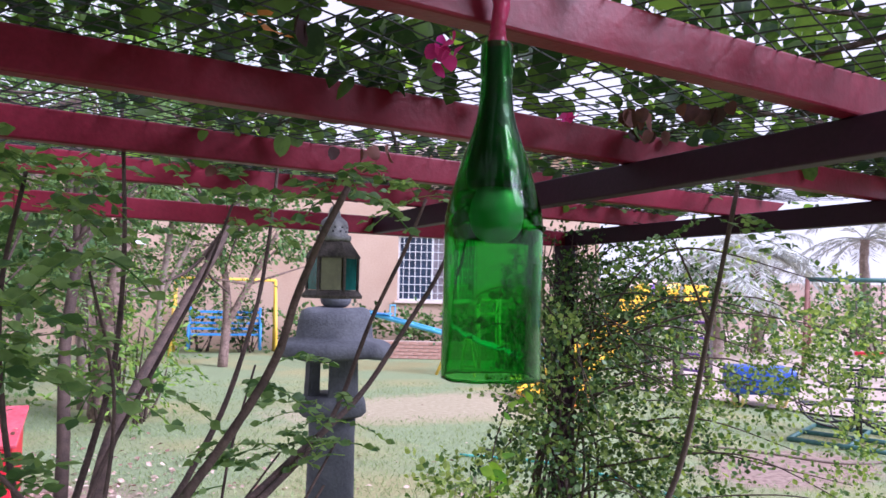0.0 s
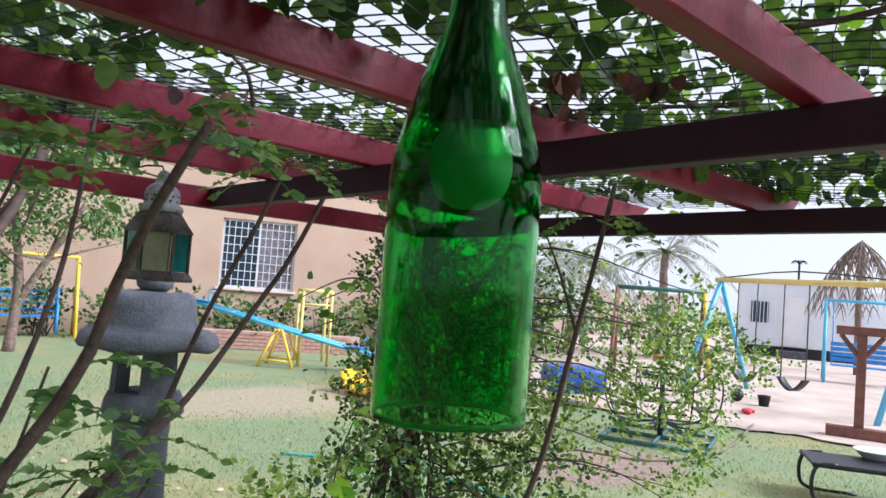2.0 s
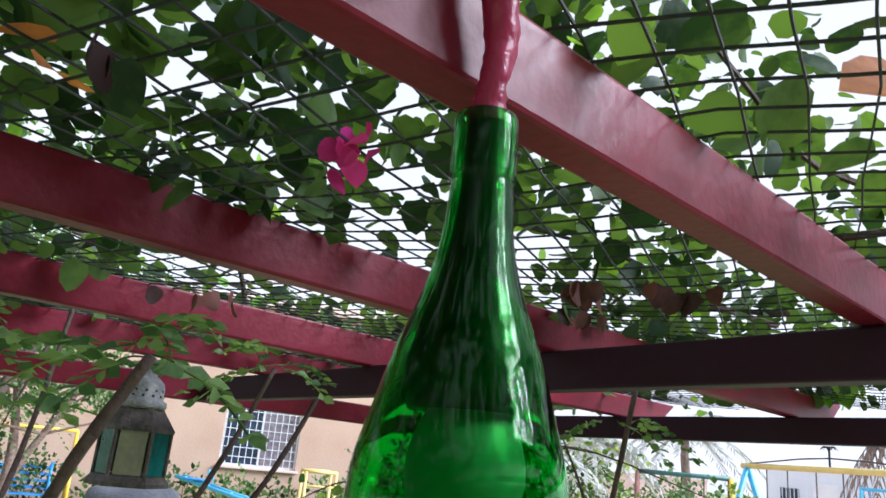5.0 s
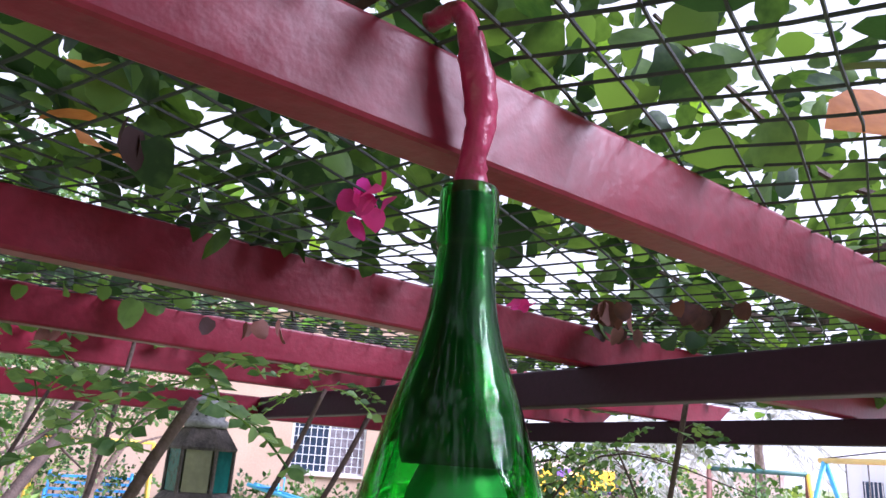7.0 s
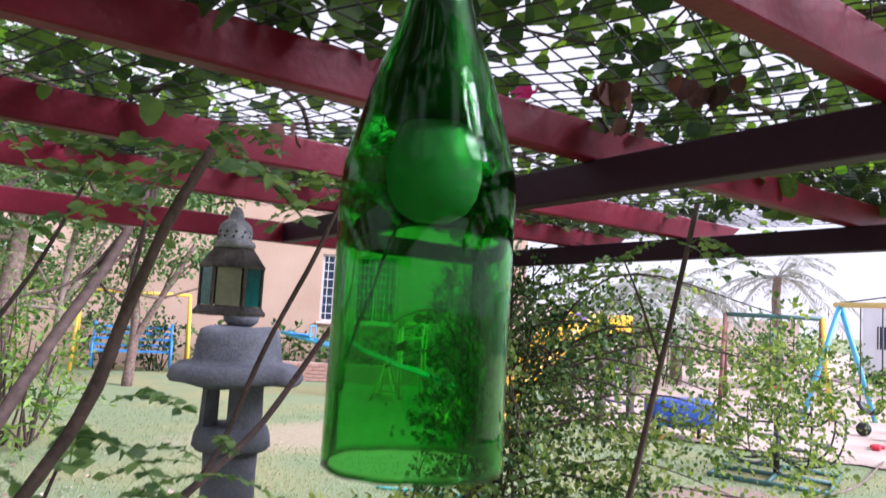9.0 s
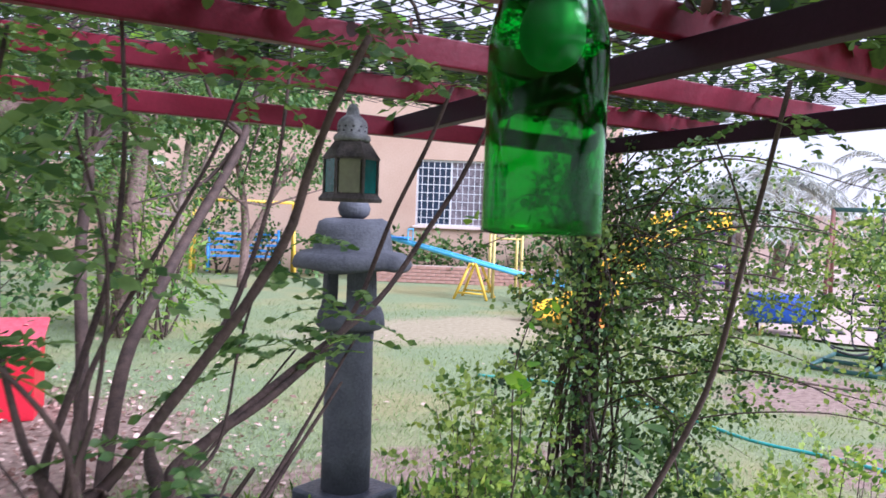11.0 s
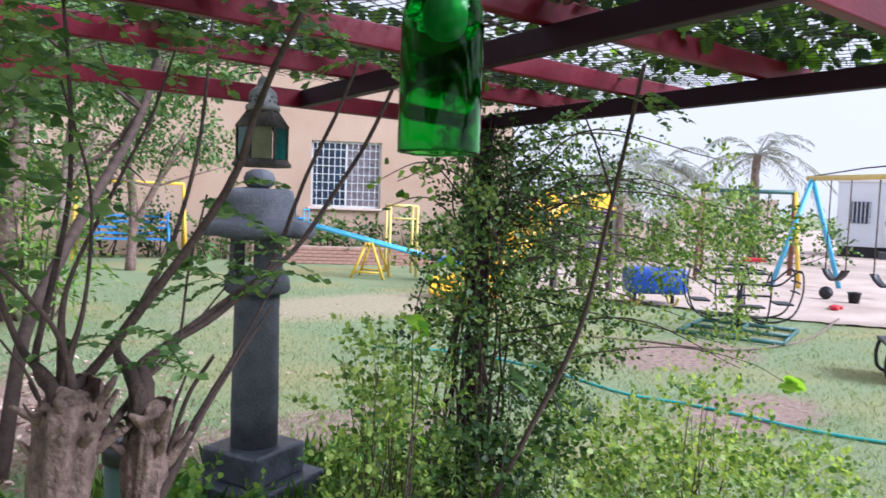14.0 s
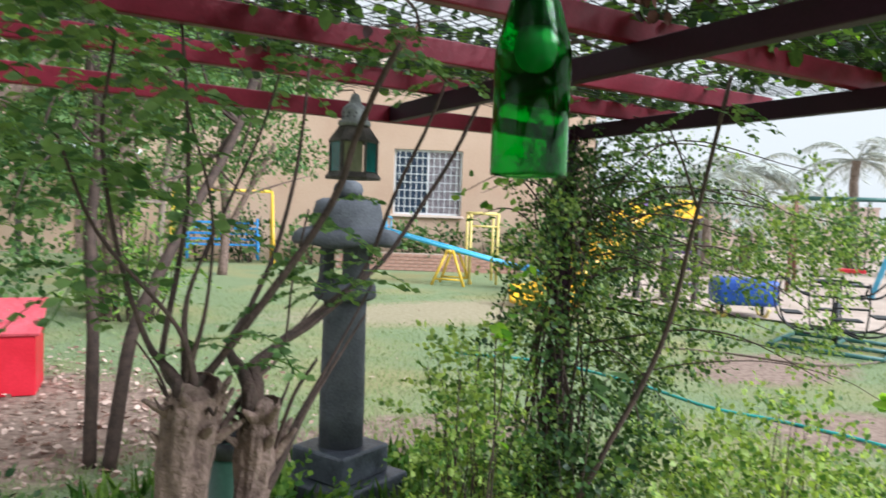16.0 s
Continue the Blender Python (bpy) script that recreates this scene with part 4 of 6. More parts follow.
def shrub(name, label, blobs, count, size, material, seed, stems=8, category="shrub", stem_mat=TWIG, floor=-0.03, shape=LEAF_ROUND, faces=OVAL_FACES):
    rng = np.random.default_rng(seed)
    ob = thing(name, label=label, category=category)
    P, D = crown_points(rng, blobs, count)
    bm = bmesh.new()
    cx, cy = np.mean([b[0] for b in blobs]), np.mean([b[1] for b in blobs])
    for k in range(stems):
        goal = P[rng.integers(len(P))]
        foot = np.array((cx + (goal[0] - cx) * 0.45 + rng.normal(0, 0.05), cy + (goal[1] - cy) * 0.45 + rng.normal(0, 0.05), floor))
        mid = (foot + goal) / 2 + rng.normal(0, 0.04, 3)
        tube(bm, [foot, mid, goal], [size * 0.14, size * 0.1, size * 0.04], 5, 4)
    tagged(part("stem", bm, stem_mat, ob, smooth=True), kind="stuff")
    P, A, S = sprigs(rng, P[: count // 7], D[: count // 7], size)
    leaves("foliage", P, A, S, material, rng, shape, faces, ob, flat=1.0)
    return ob


garden_tree("overhanging_tree", "tall tree whose leafy boughs hang over the pergola", [
    ([(-2.6, 3.6, -0.05), (-2.6, 3.6, 1.4), (-2.3, 3.4, 2.8), (-1.6, 3.0, 3.6)], 0.14, 0.08)],
    [(-1.4, 2.6, 3.4, 0.8), (-0.4, 2.2, 3.5, 0.8), (0.5, 1.8, 3.6, 0.7), (-0.6, 1.2, 3.5, 0.8), (0.2, 2.9, 3.3, 0.7), (1.2, 2.4, 3.8, 0.6), (-1.8, 1.4, 3.3, 0.8), (0.9, 1.2, 3.7, 0.6), (-0.2, 3.4, 3.4, 0.7), (-1.2, 3.6, 3.2, 0.8), (0.35, 1.1, 2.75, 0.45), (0.6, 1.5, 2.8, 0.45), (0.8, 1.9, 2.85, 0.4)], 2500, 0.06, VINE_LEAF, 46, BARK)
# added out of view: keeps the bright horizon out of the glass
shrub("unseen_rear_hedge", "unseen dark hedge added behind the pergola to darken reflections", [(x, -9.0 + 0.3 * math.sin(x), 0.7, 0.9) for x in range(-9, 12)], 4000, 0.22, DARK_LEAF, 53, 30)
thicket = [(-2.6, 8.2, 0.5, 0.8), (-1.4, 8.8, 0.6, 0.8), (-0.4, 9.6, 0.7, 0.8), (-3.6, 7.2, 0.6, 0.9), (-0.9, 9.2, 1.3, 0.6), (0.4, 10.6, 0.6, 0.7), (-2.2, 8.6, 1.5, 0.7), (-1.6, 9.5, 1.9, 0.8), (-2.9, 9.0, 2.2, 0.9)]
shrub("hedge", "dense green hedge of mixed shrubs behind the bed", thicket, 5200, 0.085, FAR_LEAF, 51, 30)
shrub("oleander", "tall narrow-leaved shrub beside the lawn", [(1.2, 9.2, 0.5, 0.5), (1.4, 9.3, 1.1, 0.45), (1.0, 9.6, 1.5, 0.45), (1.6, 9.8, 0.7, 0.4)], 1500, 0.13, BUSH_LEAF, 52, 16, shape=LEAF_LEAN, faces=LEAN_FACES)
for k, (x, y) in enumerate(((-2.2, 6.9), (-1.9, 7.4), (-2.6, 7.6), (-1.5, 7.9))):
    rng = np.random.default_rng(60 + k)
    ob = thing("dry_cane_clump", label="clump of dry bare canes behind the bed", category="canes", group="dry cane clumps")
    bm = bmesh.new()
    for _ in range(16):
        a = rng.uniform(0, 6.28)
        tube(bm, [(x + rng.normal(0, 0.08), y + rng.normal(0, 0.08), -0.02), (x + 0.2 * math.cos(a), y + 0.2 * math.sin(a), 0.6), (x + 0.45 * math.cos(a), y + 0.45 * math.sin(a), rng.uniform(0.9, 1.5))], [0.012, 0.009, 0.003], 5, 4)
    tagged(part("cane", bm, PALE_BARK, ob), kind="stuff")

# climber on the corner post
space["now"] = ONE
rng = np.random.default_rng(71)
climber = thing("climbing_shrub", label="climbing shrub with small dark leaves wrapped round the corner post", category="climber")
PX, PY = 2.27, 2.73
for k in range(18):
    bm = bmesh.new()
    a = rng.uniform(0, 6.28)
    pts = []
    for s in range(7):
        z = -0.02 + s * rng.uniform(0.3, 0.35)
        r = 0.05 + 0.1 * rng.random() + 0.05 * (s in (2, 3))
        a += rng.normal(0, 0.5)
        pts.append((PX + r * math.cos(a), PY + r * math.sin(a), min(z, 2.0)))
    tube(bm, pts, np.linspace(0.01, 0.003, 7), 6, 4)
    part("stem", bm, TWIG, climber, smooth=True)
bm = bmesh.new()
for _ in range(44):
    z, a, r = rng.uniform(0.5, 1.8), rng.uniform(-2.4, 1.0), rng.uniform(0.35, 0.95)
    dx, dy = math.cos(a), math.sin(a)
    lift = rng.uniform(-0.05, 0.25)
    tube(bm, [(PX + 0.05 * dx, PY + 0.05 * dy, z), (PX + 0.5 * r * dx, PY + 0.5 * r * dy, z + lift), (PX + r * dx, PY + r * dy, z + lift - rng.uniform(0.05, 0.3))], [0.004, 0.003, 0.001], 5, 6)
tagged(part("twig", bm, TWIG, climber, smooth=True), kind="stuff")
SPRAYS = [((2.28, 2.65, 1.6), (2.7, 2.4, 1.72), (3.05, 2.25, 1.62)), ((2.28, 2.65, 1.4), (2.8, 2.28, 1.48), (3.28, 2.0, 1.25)), ((2.24, 2.65, 1.25), (1.95, 2.55, 1.42), (1.72, 2.5, 1.38)), ((2.28, 2.65, 1.85), (2.65, 2.4, 1.95), (2.9, 2.2, 1.9)),
          ((2.3, 2.65, 1.12), (2.7, 2.4, 1.22), (3.1, 2.1, 1.08)), ((2.2, 2.68, 1.08), (1.98, 2.6, 1.18), (1.8, 2.6, 1.08)), ((2.28, 2.65, 1.5), (2.65, 2.55, 1.62), (3.0, 2.55, 1.48)), ((2.35, 2.65, 1.35), (3.0, 2.25, 1.35), (3.5, 1.95, 1.0)),
          ((2.28, 2.65, 1.7), (2.5, 2.5, 1.82), (2.75, 2.35, 1.6)), ((2.25, 2.6, 1.3), (2.6, 2.3, 1.42), (2.9, 2.05, 1.3)), ((2.3, 2.6, 1.0), (2.75, 2.2, 1.1), (3.1, 1.85, 0.9)), ((2.3, 2.6, 1.6), (2.9, 2.3, 1.75), (3.3, 2.15, 1.6)), ((2.2, 2.6, 1.5), (2.0, 2.4, 1.65), (1.9, 2.3, 1.6))]
for s in SPRAYS:
    bm = bmesh.new()
    tube(bm, s, [0.006, 0.004, 0.0015], 5, 6)
    part("spray", bm, TWIG, climber, smooth=True)
blobs = [(PX - 0.2, PY - 0.05, 0.5, 0.22), (PX + 0.26, PY - 0.1, 0.8, 0.26), (PX + 0.04, PY - 0.02, 1.1, 0.32), (PX - 0.15, PY - 0.1, 1.3, 0.26), (PX + 0.02, PY - 0.05, 1.45, 0.3), (PX, PY, 1.75, 0.27), (PX - 0.28, PY - 0.1, 1.0, 0.22), (PX + 0.3, PY - 0.2, 1.2, 0.3), (PX + 0.45, PY - 0.3, 1.0, 0.27), (PX + 0.3, PY - 0.15, 1.6, 0.25), (PX + 0.2, PY - 0.2, 0.6, 0.3), (PX - 0.1, PY - 0.1, 1.9, 0.2), (PX + 0.25, PY - 0.15, 1.85, 0.2), (PX + 0.5, PY - 0.3, 1.7, 0.2), (PX + 0.4, PY - 0.1, 1.4, 0.22)]
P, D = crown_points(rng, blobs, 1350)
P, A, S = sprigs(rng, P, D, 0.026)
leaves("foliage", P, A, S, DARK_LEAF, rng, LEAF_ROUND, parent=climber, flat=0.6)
# lighter copies among the dark leaves, their lighting put into the colour
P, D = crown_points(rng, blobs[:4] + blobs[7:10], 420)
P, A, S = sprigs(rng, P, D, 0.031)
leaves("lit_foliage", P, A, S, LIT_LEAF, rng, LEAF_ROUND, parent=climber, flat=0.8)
P = []
for s in SPRAYS:
    for q in smooth_line(s, 18):
        for _ in range(5):
            P.append(q + rng.normal(0, 0.045, 3))
P = np.array(P)
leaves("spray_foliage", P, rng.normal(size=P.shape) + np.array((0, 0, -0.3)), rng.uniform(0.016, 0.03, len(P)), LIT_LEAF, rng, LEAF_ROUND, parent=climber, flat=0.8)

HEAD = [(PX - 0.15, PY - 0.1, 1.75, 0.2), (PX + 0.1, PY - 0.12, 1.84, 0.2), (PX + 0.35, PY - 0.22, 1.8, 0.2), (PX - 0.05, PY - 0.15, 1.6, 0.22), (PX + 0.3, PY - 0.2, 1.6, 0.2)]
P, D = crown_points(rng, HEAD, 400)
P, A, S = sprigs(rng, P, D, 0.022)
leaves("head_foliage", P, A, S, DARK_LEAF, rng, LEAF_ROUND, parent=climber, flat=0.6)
OUTER = [(2.55, 1.66, 1.8, 0.05), (2.6, 1.68, 1.7, 0.08), (2.72, 1.75, 1.62, 0.14), (2.85, 1.82, 1.52, 0.17), (2.7, 1.9, 1.5, 0.15), (3.0, 1.68, 1.55, 0.11), (3.16, 1.62, 1.56, 0.08), (2.9, 1.78, 1.38, 0.13), (2.62, 1.98, 1.42, 0.14), (3.06, 1.9, 1.12, 0.1), (3.1, 1.92, 1.0, 0.09), (2.55, 2.2, 1.3, 0.13)]
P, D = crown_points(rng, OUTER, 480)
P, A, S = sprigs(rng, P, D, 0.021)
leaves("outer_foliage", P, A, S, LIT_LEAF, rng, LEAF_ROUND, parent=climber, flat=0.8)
for goal in OUTER[::2] + OUTER[-2:]:
    bm = bmesh.new()
    x, y, z, _ = goal
    tube(bm, [(2.3, 2.66, 1.2 + 0.25 * (z > 1.3)), (0.6 * 2.3 + 0.4 * x, 0.6 * 2.66 + 0.4 * y, z + 0.12), (x, y, z)], [0.006, 0.004, 0.0015], 5, 6)
    part("spray", bm, TWIG, climber, smooth=True)

shrub("low_shrub", "bright green low shrub in front of the corner post", [(1.75, 2.6, 0.5, 0.26), (1.9, 2.6, 0.78, 0.24), (1.68, 2.75, 0.72, 0.2), (1.8, 2.7, 1.0, 0.16), (1.95, 2.5, 0.35, 0.28), (1.6, 2.6, 0.45, 0.2), (1.62, 2.7, 0.95, 0.14), (1.55, 2.6, 0.7, 0.2), (1.7, 2.55, 0.9, 0.18)], 3000, 0.034, SPRING_LEAF, 81, 34)
shrub("trailing_shrub", "sprawling green shrub along the lawn edge", [(2.6, 2.1, 0.5, 0.34), (2.95, 1.85, 0.5, 0.32), (2.45, 1.9, 0.55, 0.28), (3.15, 1.6, 0.45, 0.28), (2.75, 1.85, 0.72, 0.27), (2.3, 2.1, 0.55, 0.28), (3.4, 1.65, 0.4, 0.2), (2.6, 2.0, 0.25, 0.35), (3.0, 1.7, 0.25, 0.35)], 6600, 0.033, SPRING_LEAF, 82, 60)
shrub("dense_shrub", "dark small-leaved shrub at the foot of the post", [(2.05, 2.3, 0.5, 0.26), (2.28, 2.35, 0.62, 0.28), (1.95, 2.4, 0.42, 0.2), (2.1, 2.3, 0.25, 0.28)], 2300, 0.036, DARK_LEAF, 83, 30)
shrub("croton", "small shrub with yellow-flecked leaves by the plinth", [(1.22, 3.35, 0.2, 0.13), (1.08, 3.25, 0.22, 0.12), (1.3, 3.2, 0.14, 0.12), (0.98, 3.3, 0.12, 0.12)], 260, 0.075, BUSH_LEAF, 84, 14)

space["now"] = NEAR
rng = np.random.default_rng(91)
stem = thing("lean_sapling", label="thin leaning sapling stem reaching up to the pergola", category="sapling")
bm = bmesh.new()
tube(bm, [(2.1, 2.7, -0.36), (2.24, 2.56, 0.1), (2.34, 2.47, 0.4), (2.5, 2.3, 0.94), (2.46, 2.12, 1.5), (2.47, 1.99, 2.09)], [0.017, 0.016, 0.014, 0.012, 0.01, 0.009], 7, 6, 0.06, rng)
tube(bm, [(2.46, 2.11, 1.55), (2.36, 2.12, 1.75), (2.28, 2.14, 1.9)], [0.007, 0.005, 0.003], 6, 5)
part("stem", bm, TWIG, stem, smooth=True)
P, A, S = [], [], []
for c in ((2.46, 2.0, 1.98), (2.28, 2.14, 1.9), (2.4, 2.05, 1.96)):
    for _ in range(3):
        a = rng.uniform(0, 6.28)
        p, w, s, _ = pinnate(c, (math.cos(a), math.sin(a), -0.1), 0.2, 7, rng, 0.5, 0.04)
        P += p
        A += w
        S += s
leaves("foliage", P, A, S, PINNATE_LEAF, rng, parent=stem, flat=1.2)
runner = thing("runner_shoot", label="long thin shoot ending in bright young leaves", category="shoot")
bm = bmesh.new()
tube(bm, [(2.6, 2.5, 0.5), (2.6, 2.5, 0.75), (2.85, 2.1, 0.88), (3.05, 1.82, 0.85), (3.12, 1.66, 0.78)], [0.004, 0.004, 0.003, 0.002, 0.0015], 5, 6)
part("stem", bm, TWIG, runner)
P = [(3.12, 1.66, 0.78)] * 5
leaves("foliage", P, rng.normal(size=(5, 3)) * np.array((0.5, 0.5, 0.25)) + np.array((0.5, -0.5, -0.2)), rng.uniform(0.085, 0.11, 5), BRIGHT_LEAF, rng, HEART, HEART_FACES, runner, flat=0.6)
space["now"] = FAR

shrub("creeping_plant", "fine dark creeping plant in the leaf-strewn bed", [(-0.35, 3.6, 0.15, 0.2), (-0.15, 3.3, 0.1, 0.2), (-0.6, 3.9, 0.25, 0.3), (-0.3, 3.0, 0.25, 0.25), (-0.5, 3.3, 0.35, 0.25)], 1100, 0.05, DARK_LEAF, 85, 16)

# ---- red box and black post ----
red = thing("red_box", (-0.04, 6.39, 0), -9, label="bright red painted wooden box with a sloping lid", category="box")
bm = bmesh.new()
v = [bm.verts.new(p) for p in ((-0.225, -0.22, 0), (0.225, -0.22, 0), (0.225, 0.22, 0), (-0.225, 0.22, 0), (-0.225, -0.22, 0.45), (0.225, -0.22, 0.45), (0.225, 0.22, 0.64), (-0.225, 0.22, 0.64))]
for f in ((0, 1, 2, 3), (4, 5, 6, 7), (0, 1, 5, 4), (1, 2, 6, 5), (2, 3, 7, 6), (3, 0, 4, 7)):
    bm.faces.new([v[i] for i in f])
bmesh.ops.bevel(bm, geom=list(bm.edges), offset=0.006, segments=2, affect="EDGES")
part("body", bm, RED_BOX, red)
bm = boxes(((-0.255, -0.265, -0.015), (0.255, 0.25, 0.015)), bevel=0.006)
bm.transform(Matrix.Translation((0, 0, 0.565)) @ Matrix.Rotation(math.atan2(0.19, 0.44), 4, "X"))
part("lid", bm, PINK_TOP, red, "faded pinkish red lid strewn with dry leaves")
pole = thing("lamp_post", (-0.13, 7.15, 0), label="slim black metal garden post", category="post")
bm = bmesh.new()
lathe(bm, [(0, 0), (0.05, 0), (0.05, 0.02), (0.03, 0.05), (0.026, 0.1), (0.026, 1.5), (0.034, 1.51), (0.034, 1.54), (0, 1.56)], 16)
part("pole", bm, BLACK, pole, smooth=True)

# dry leaves on the bed and the lawn
rng = np.random.default_rng(101)
P = []
for _ in range(2300):
    x, y = rng.normal(0.1, 0.9), rng.normal(5.4, 1.2)
    P.append((x, y, 0.012 + 0.02 * rng.random()))
for _ in range(90):
    P.append((rng.uniform(0.5, 5), rng.uniform(4, 10), 0.015))
for _ in range(26):
    u, w = rng.uniform(-0.24, 0.24), rng.uniform(-0.22, 0.2)
    P.append((-0.04 + u, 6.39 + w, 0.592 + 0.43 * w))
A = rng.normal(size=(len(P), 3)) * np.array((1, 1, 0.25))
tagged(leaves("fallen_leaves", P, A, rng.uniform(0.025, 0.07, len(P)), LITTER, rng, flat=2.5), "pale dry fallen leaves scattered on the soil", "leaf litter", kind="stuff")

# grass blades
rng = np.random.default_rng(102)
N = 60000
d = 3.4 + 9.5 * rng.random(N) ** 1.5
a = np.radians(rng.uniform(-16, 78, N))
P = np.column_stack([d * np.sin(a), d * np.cos(a), np.full(N, -0.004)])
bare = np.maximum.reduce([1 - np.hypot((P[:, 0] - x) / rx, (P[:, 1] - y) / ry) for x, y, rx, ry in ((5.4, 9.0, 2.7, 1.1), (0.0, 5.6, 1.3, 1.5), (-2.0, 7.5, 2.4, 2.2), (6.6, 4.6, 1.2, 0.7), (5.2, 3.0, 0.8, 0.5))])
sandy = P[:, 0] > 9.3 + (9.6 - P[:, 1]).clip(0) * 0.25
keep = (rng.random(N) > bare * 2.2) & ~sandy
P = P[keep]
A = np.column_stack([rng.normal(0, 0.6, len(P)), rng.normal(0, 0.6, len(P)), np.ones(len(P))])
tagged(leaves("lawn_grass", P, A, rng.uniform(0.025, 0.06, len(P)), GRASS, rng, LEAF_LEAN * np.array((0.5, 1, 1)), LEAN_FACES), "short worn lawn grass", "grass", kind="stuff")

# longer grass at the foot of the pillar and the tree
rng = np.random.default_rng(103)
N = 5200
P = np.column_stack([rng.uniform(0.25, 2.6, N), rng.uniform(2.2, 3.9, N), np.full(N, -0.01)])
P = P[(rng.random(N) < 0.25 + 0.75 * np.exp(-((P[:, 0] - 1.2) ** 2 + (P[:, 1] - 3.0) ** 2) / 0.6)) & (np.hypot(P[:, 0] - 1.48, P[:, 1] - 3.48) > 0.3)]
A = np.column_stack([rng.normal(0, 0.35, len(P)), rng.normal(0, 0.35, len(P)), np.ones(len(P))])
tagged(leaves("tall_grass", P, A, rng.uniform(0.07, 0.2, len(P)), BUSH_LEAF, rng, LEAF_LEAN * np.array((0.28, 1, 2.5)), LEAN_FACES), "long green grass round the pillar's plinth", "grass", kind="stuff")

# ---- hose ----
hose = thing("garden_hose", label="turquoise garden hose lying across the lawn", category="hose")
bm = bmesh.new()
tube(bm, [(6.6, 0.2, 0.015), (5.75, 1.2, 0.015), (5.33, 1.99, 0.015), (5.09, 2.51, 0.015), (5.03, 2.9, 0.015), (4.91, 3.36, 0.015), (4.73, 3.82, 0.015), (4.75, 4.7, 0.015), (4.55, 5.65, 0.015), (3.95, 6.35, 0.01)], 0.013, 8, 10)
part("hose_pipe", bm, HOSE, hose, smooth=True)
old_hose = thing("pale_hose", label="pale hose trailing onto the sand", category="hose")
bm = bmesh.new()
tube(bm, [(5.9, 6.2, 0.015), (6.77, 5.34, 0.015), (7.17, 4.51, 0.015), (7.95, 4.32, 0.015), (8.98, 4.4, 0.015), (10.82, 4.92, 0.045)], 0.012, 8, 8)
part("hose_pipe", bm, PALE_BARK, old_hose, smooth=True)

# ---- house ----
house = thing("house", (8.2, 16.36, 0), -29.1, label="salmon rendered single-storey house with a barred window", category="house")
W0, W1, Z0, Z1, TOP = 0.0, 1.71, 1.28, 2.9, 4.9
for lo, hi in (((-11, 0, 0), (W0, 0.3, TOP)), ((W1, 0, 0), (5.0, 0.3, TOP)), ((W0, 0, 0), (W1, 0.3, Z0)), ((W0, 0, Z1), (W1, 0.3, TOP)), ((4.7, 0.3, 0), (5.0, 7, TOP)), ((-11, 0.3, 0), (-10.7, 7, TOP)), ((-11, 7, 0), (5.0, 7.3, TOP))):
    part("wall", boxes((lo, hi)), HOUSE_WALL, house)
part("roof", boxes(((-11.15, -0.15, TOP), (5.15, 7.45, TOP + 0.25)), bevel=0.03), HOUSE_PALE, house)
win = part("window", boxes(((W0, 0.1, Z0), (W0 + 0.05, 0.16, Z1)), ((W1 - 0.05, 0.1, Z0), (W1, 0.16, Z1)), ((W0, 0.1, Z0), (W1, 0.16, Z0 + 0.05)), ((W0, 0.1, Z1 - 0.05), (W1, 0.16, Z1)), ((0.83, 0.1, Z0), (0.88, 0.16, Z1))), WHITE, house, "white window frame")
part("sill", boxes(((W0 - 0.06, -0.08, Z0 - 0.06), (W1 + 0.06, 0.12, Z0 - 0.003)), bevel=0.01), HOUSE_PALE, win)
part("pane", boxes(((0.05, 0.125, Z0 + 0.05), (0.83, 0.135, Z1 - 0.05))), WINDOW_DARK, win, "blue-dark reflecting pane")
part("pane", boxes(((0.88, 0.125, Z0 + 0.05), (W1 - 0.05, 0.135, Z1 - 0.05))), CURTAIN, win, "pane with a lace curtain behind")
for k in range(1, 12):
    x = W0 + (W1 - W0) * k / 12
    part("grille_bar", boxes(((x - 0.008, 0.03, Z0), (x + 0.008, 0.046, Z1))), WHITE, win)
for k in range(1, 8):
    z = Z0 + (Z1 - Z0) * k / 8
    part("grille_bar", boxes(((W0, 0.048, z - 0.008), (W1, 0.062, z + 0.008))), WHITE, win)
part("canopy", boxes(((-8.6, -1.6, 2.5), (-6.2, -0.003, 2.62)), bevel=0.01), WHITE, house, "white porch canopy")
for x in (-8.4, -6.4):
    part("canopy_post", boxes(((x - 0.05, -1.5, 0), (x + 0.05, -1.4, 2.5))), RUST, house)
part("porch_door", boxes(((-7.8, -0.03, 0), (-6.9, -0.003, 2.1)), bevel=0.01), BARK, house, "brown wooden door")

kerb = thing("planter_wall", (8.2, 16.36, 0), -29.1, label="low red brick planter wall before the house", category="planter")
rows = []
base = part("core", boxes(((-1.2, -1.42, 0), (3.2, -1.28, 0.40))), SAND, kerb)
one = mesh_of("brick", boxes(((0, 0, 0), (0.21, 0.03, 0.065)), bevel=0.004), BRICK_RED)
for r in range(5):
    for k in range(19):
        b = new("brick", one)
        b.parent = kerb
        b.matrix_local = Matrix.Translation((-1.2 + k * 0.222 + (0.11 if r % 2 else 0), -1.45, 0.006 + r * 0.078))
kx = Matrix.Rotation(radians(-29.1), 4, "Z")


def at_house(x, y, z):
    p = Matrix.Translation((8.2, 16.36, 0)) @ kx @ Vector((x, y, z))
    return p.x, p.y, p.z


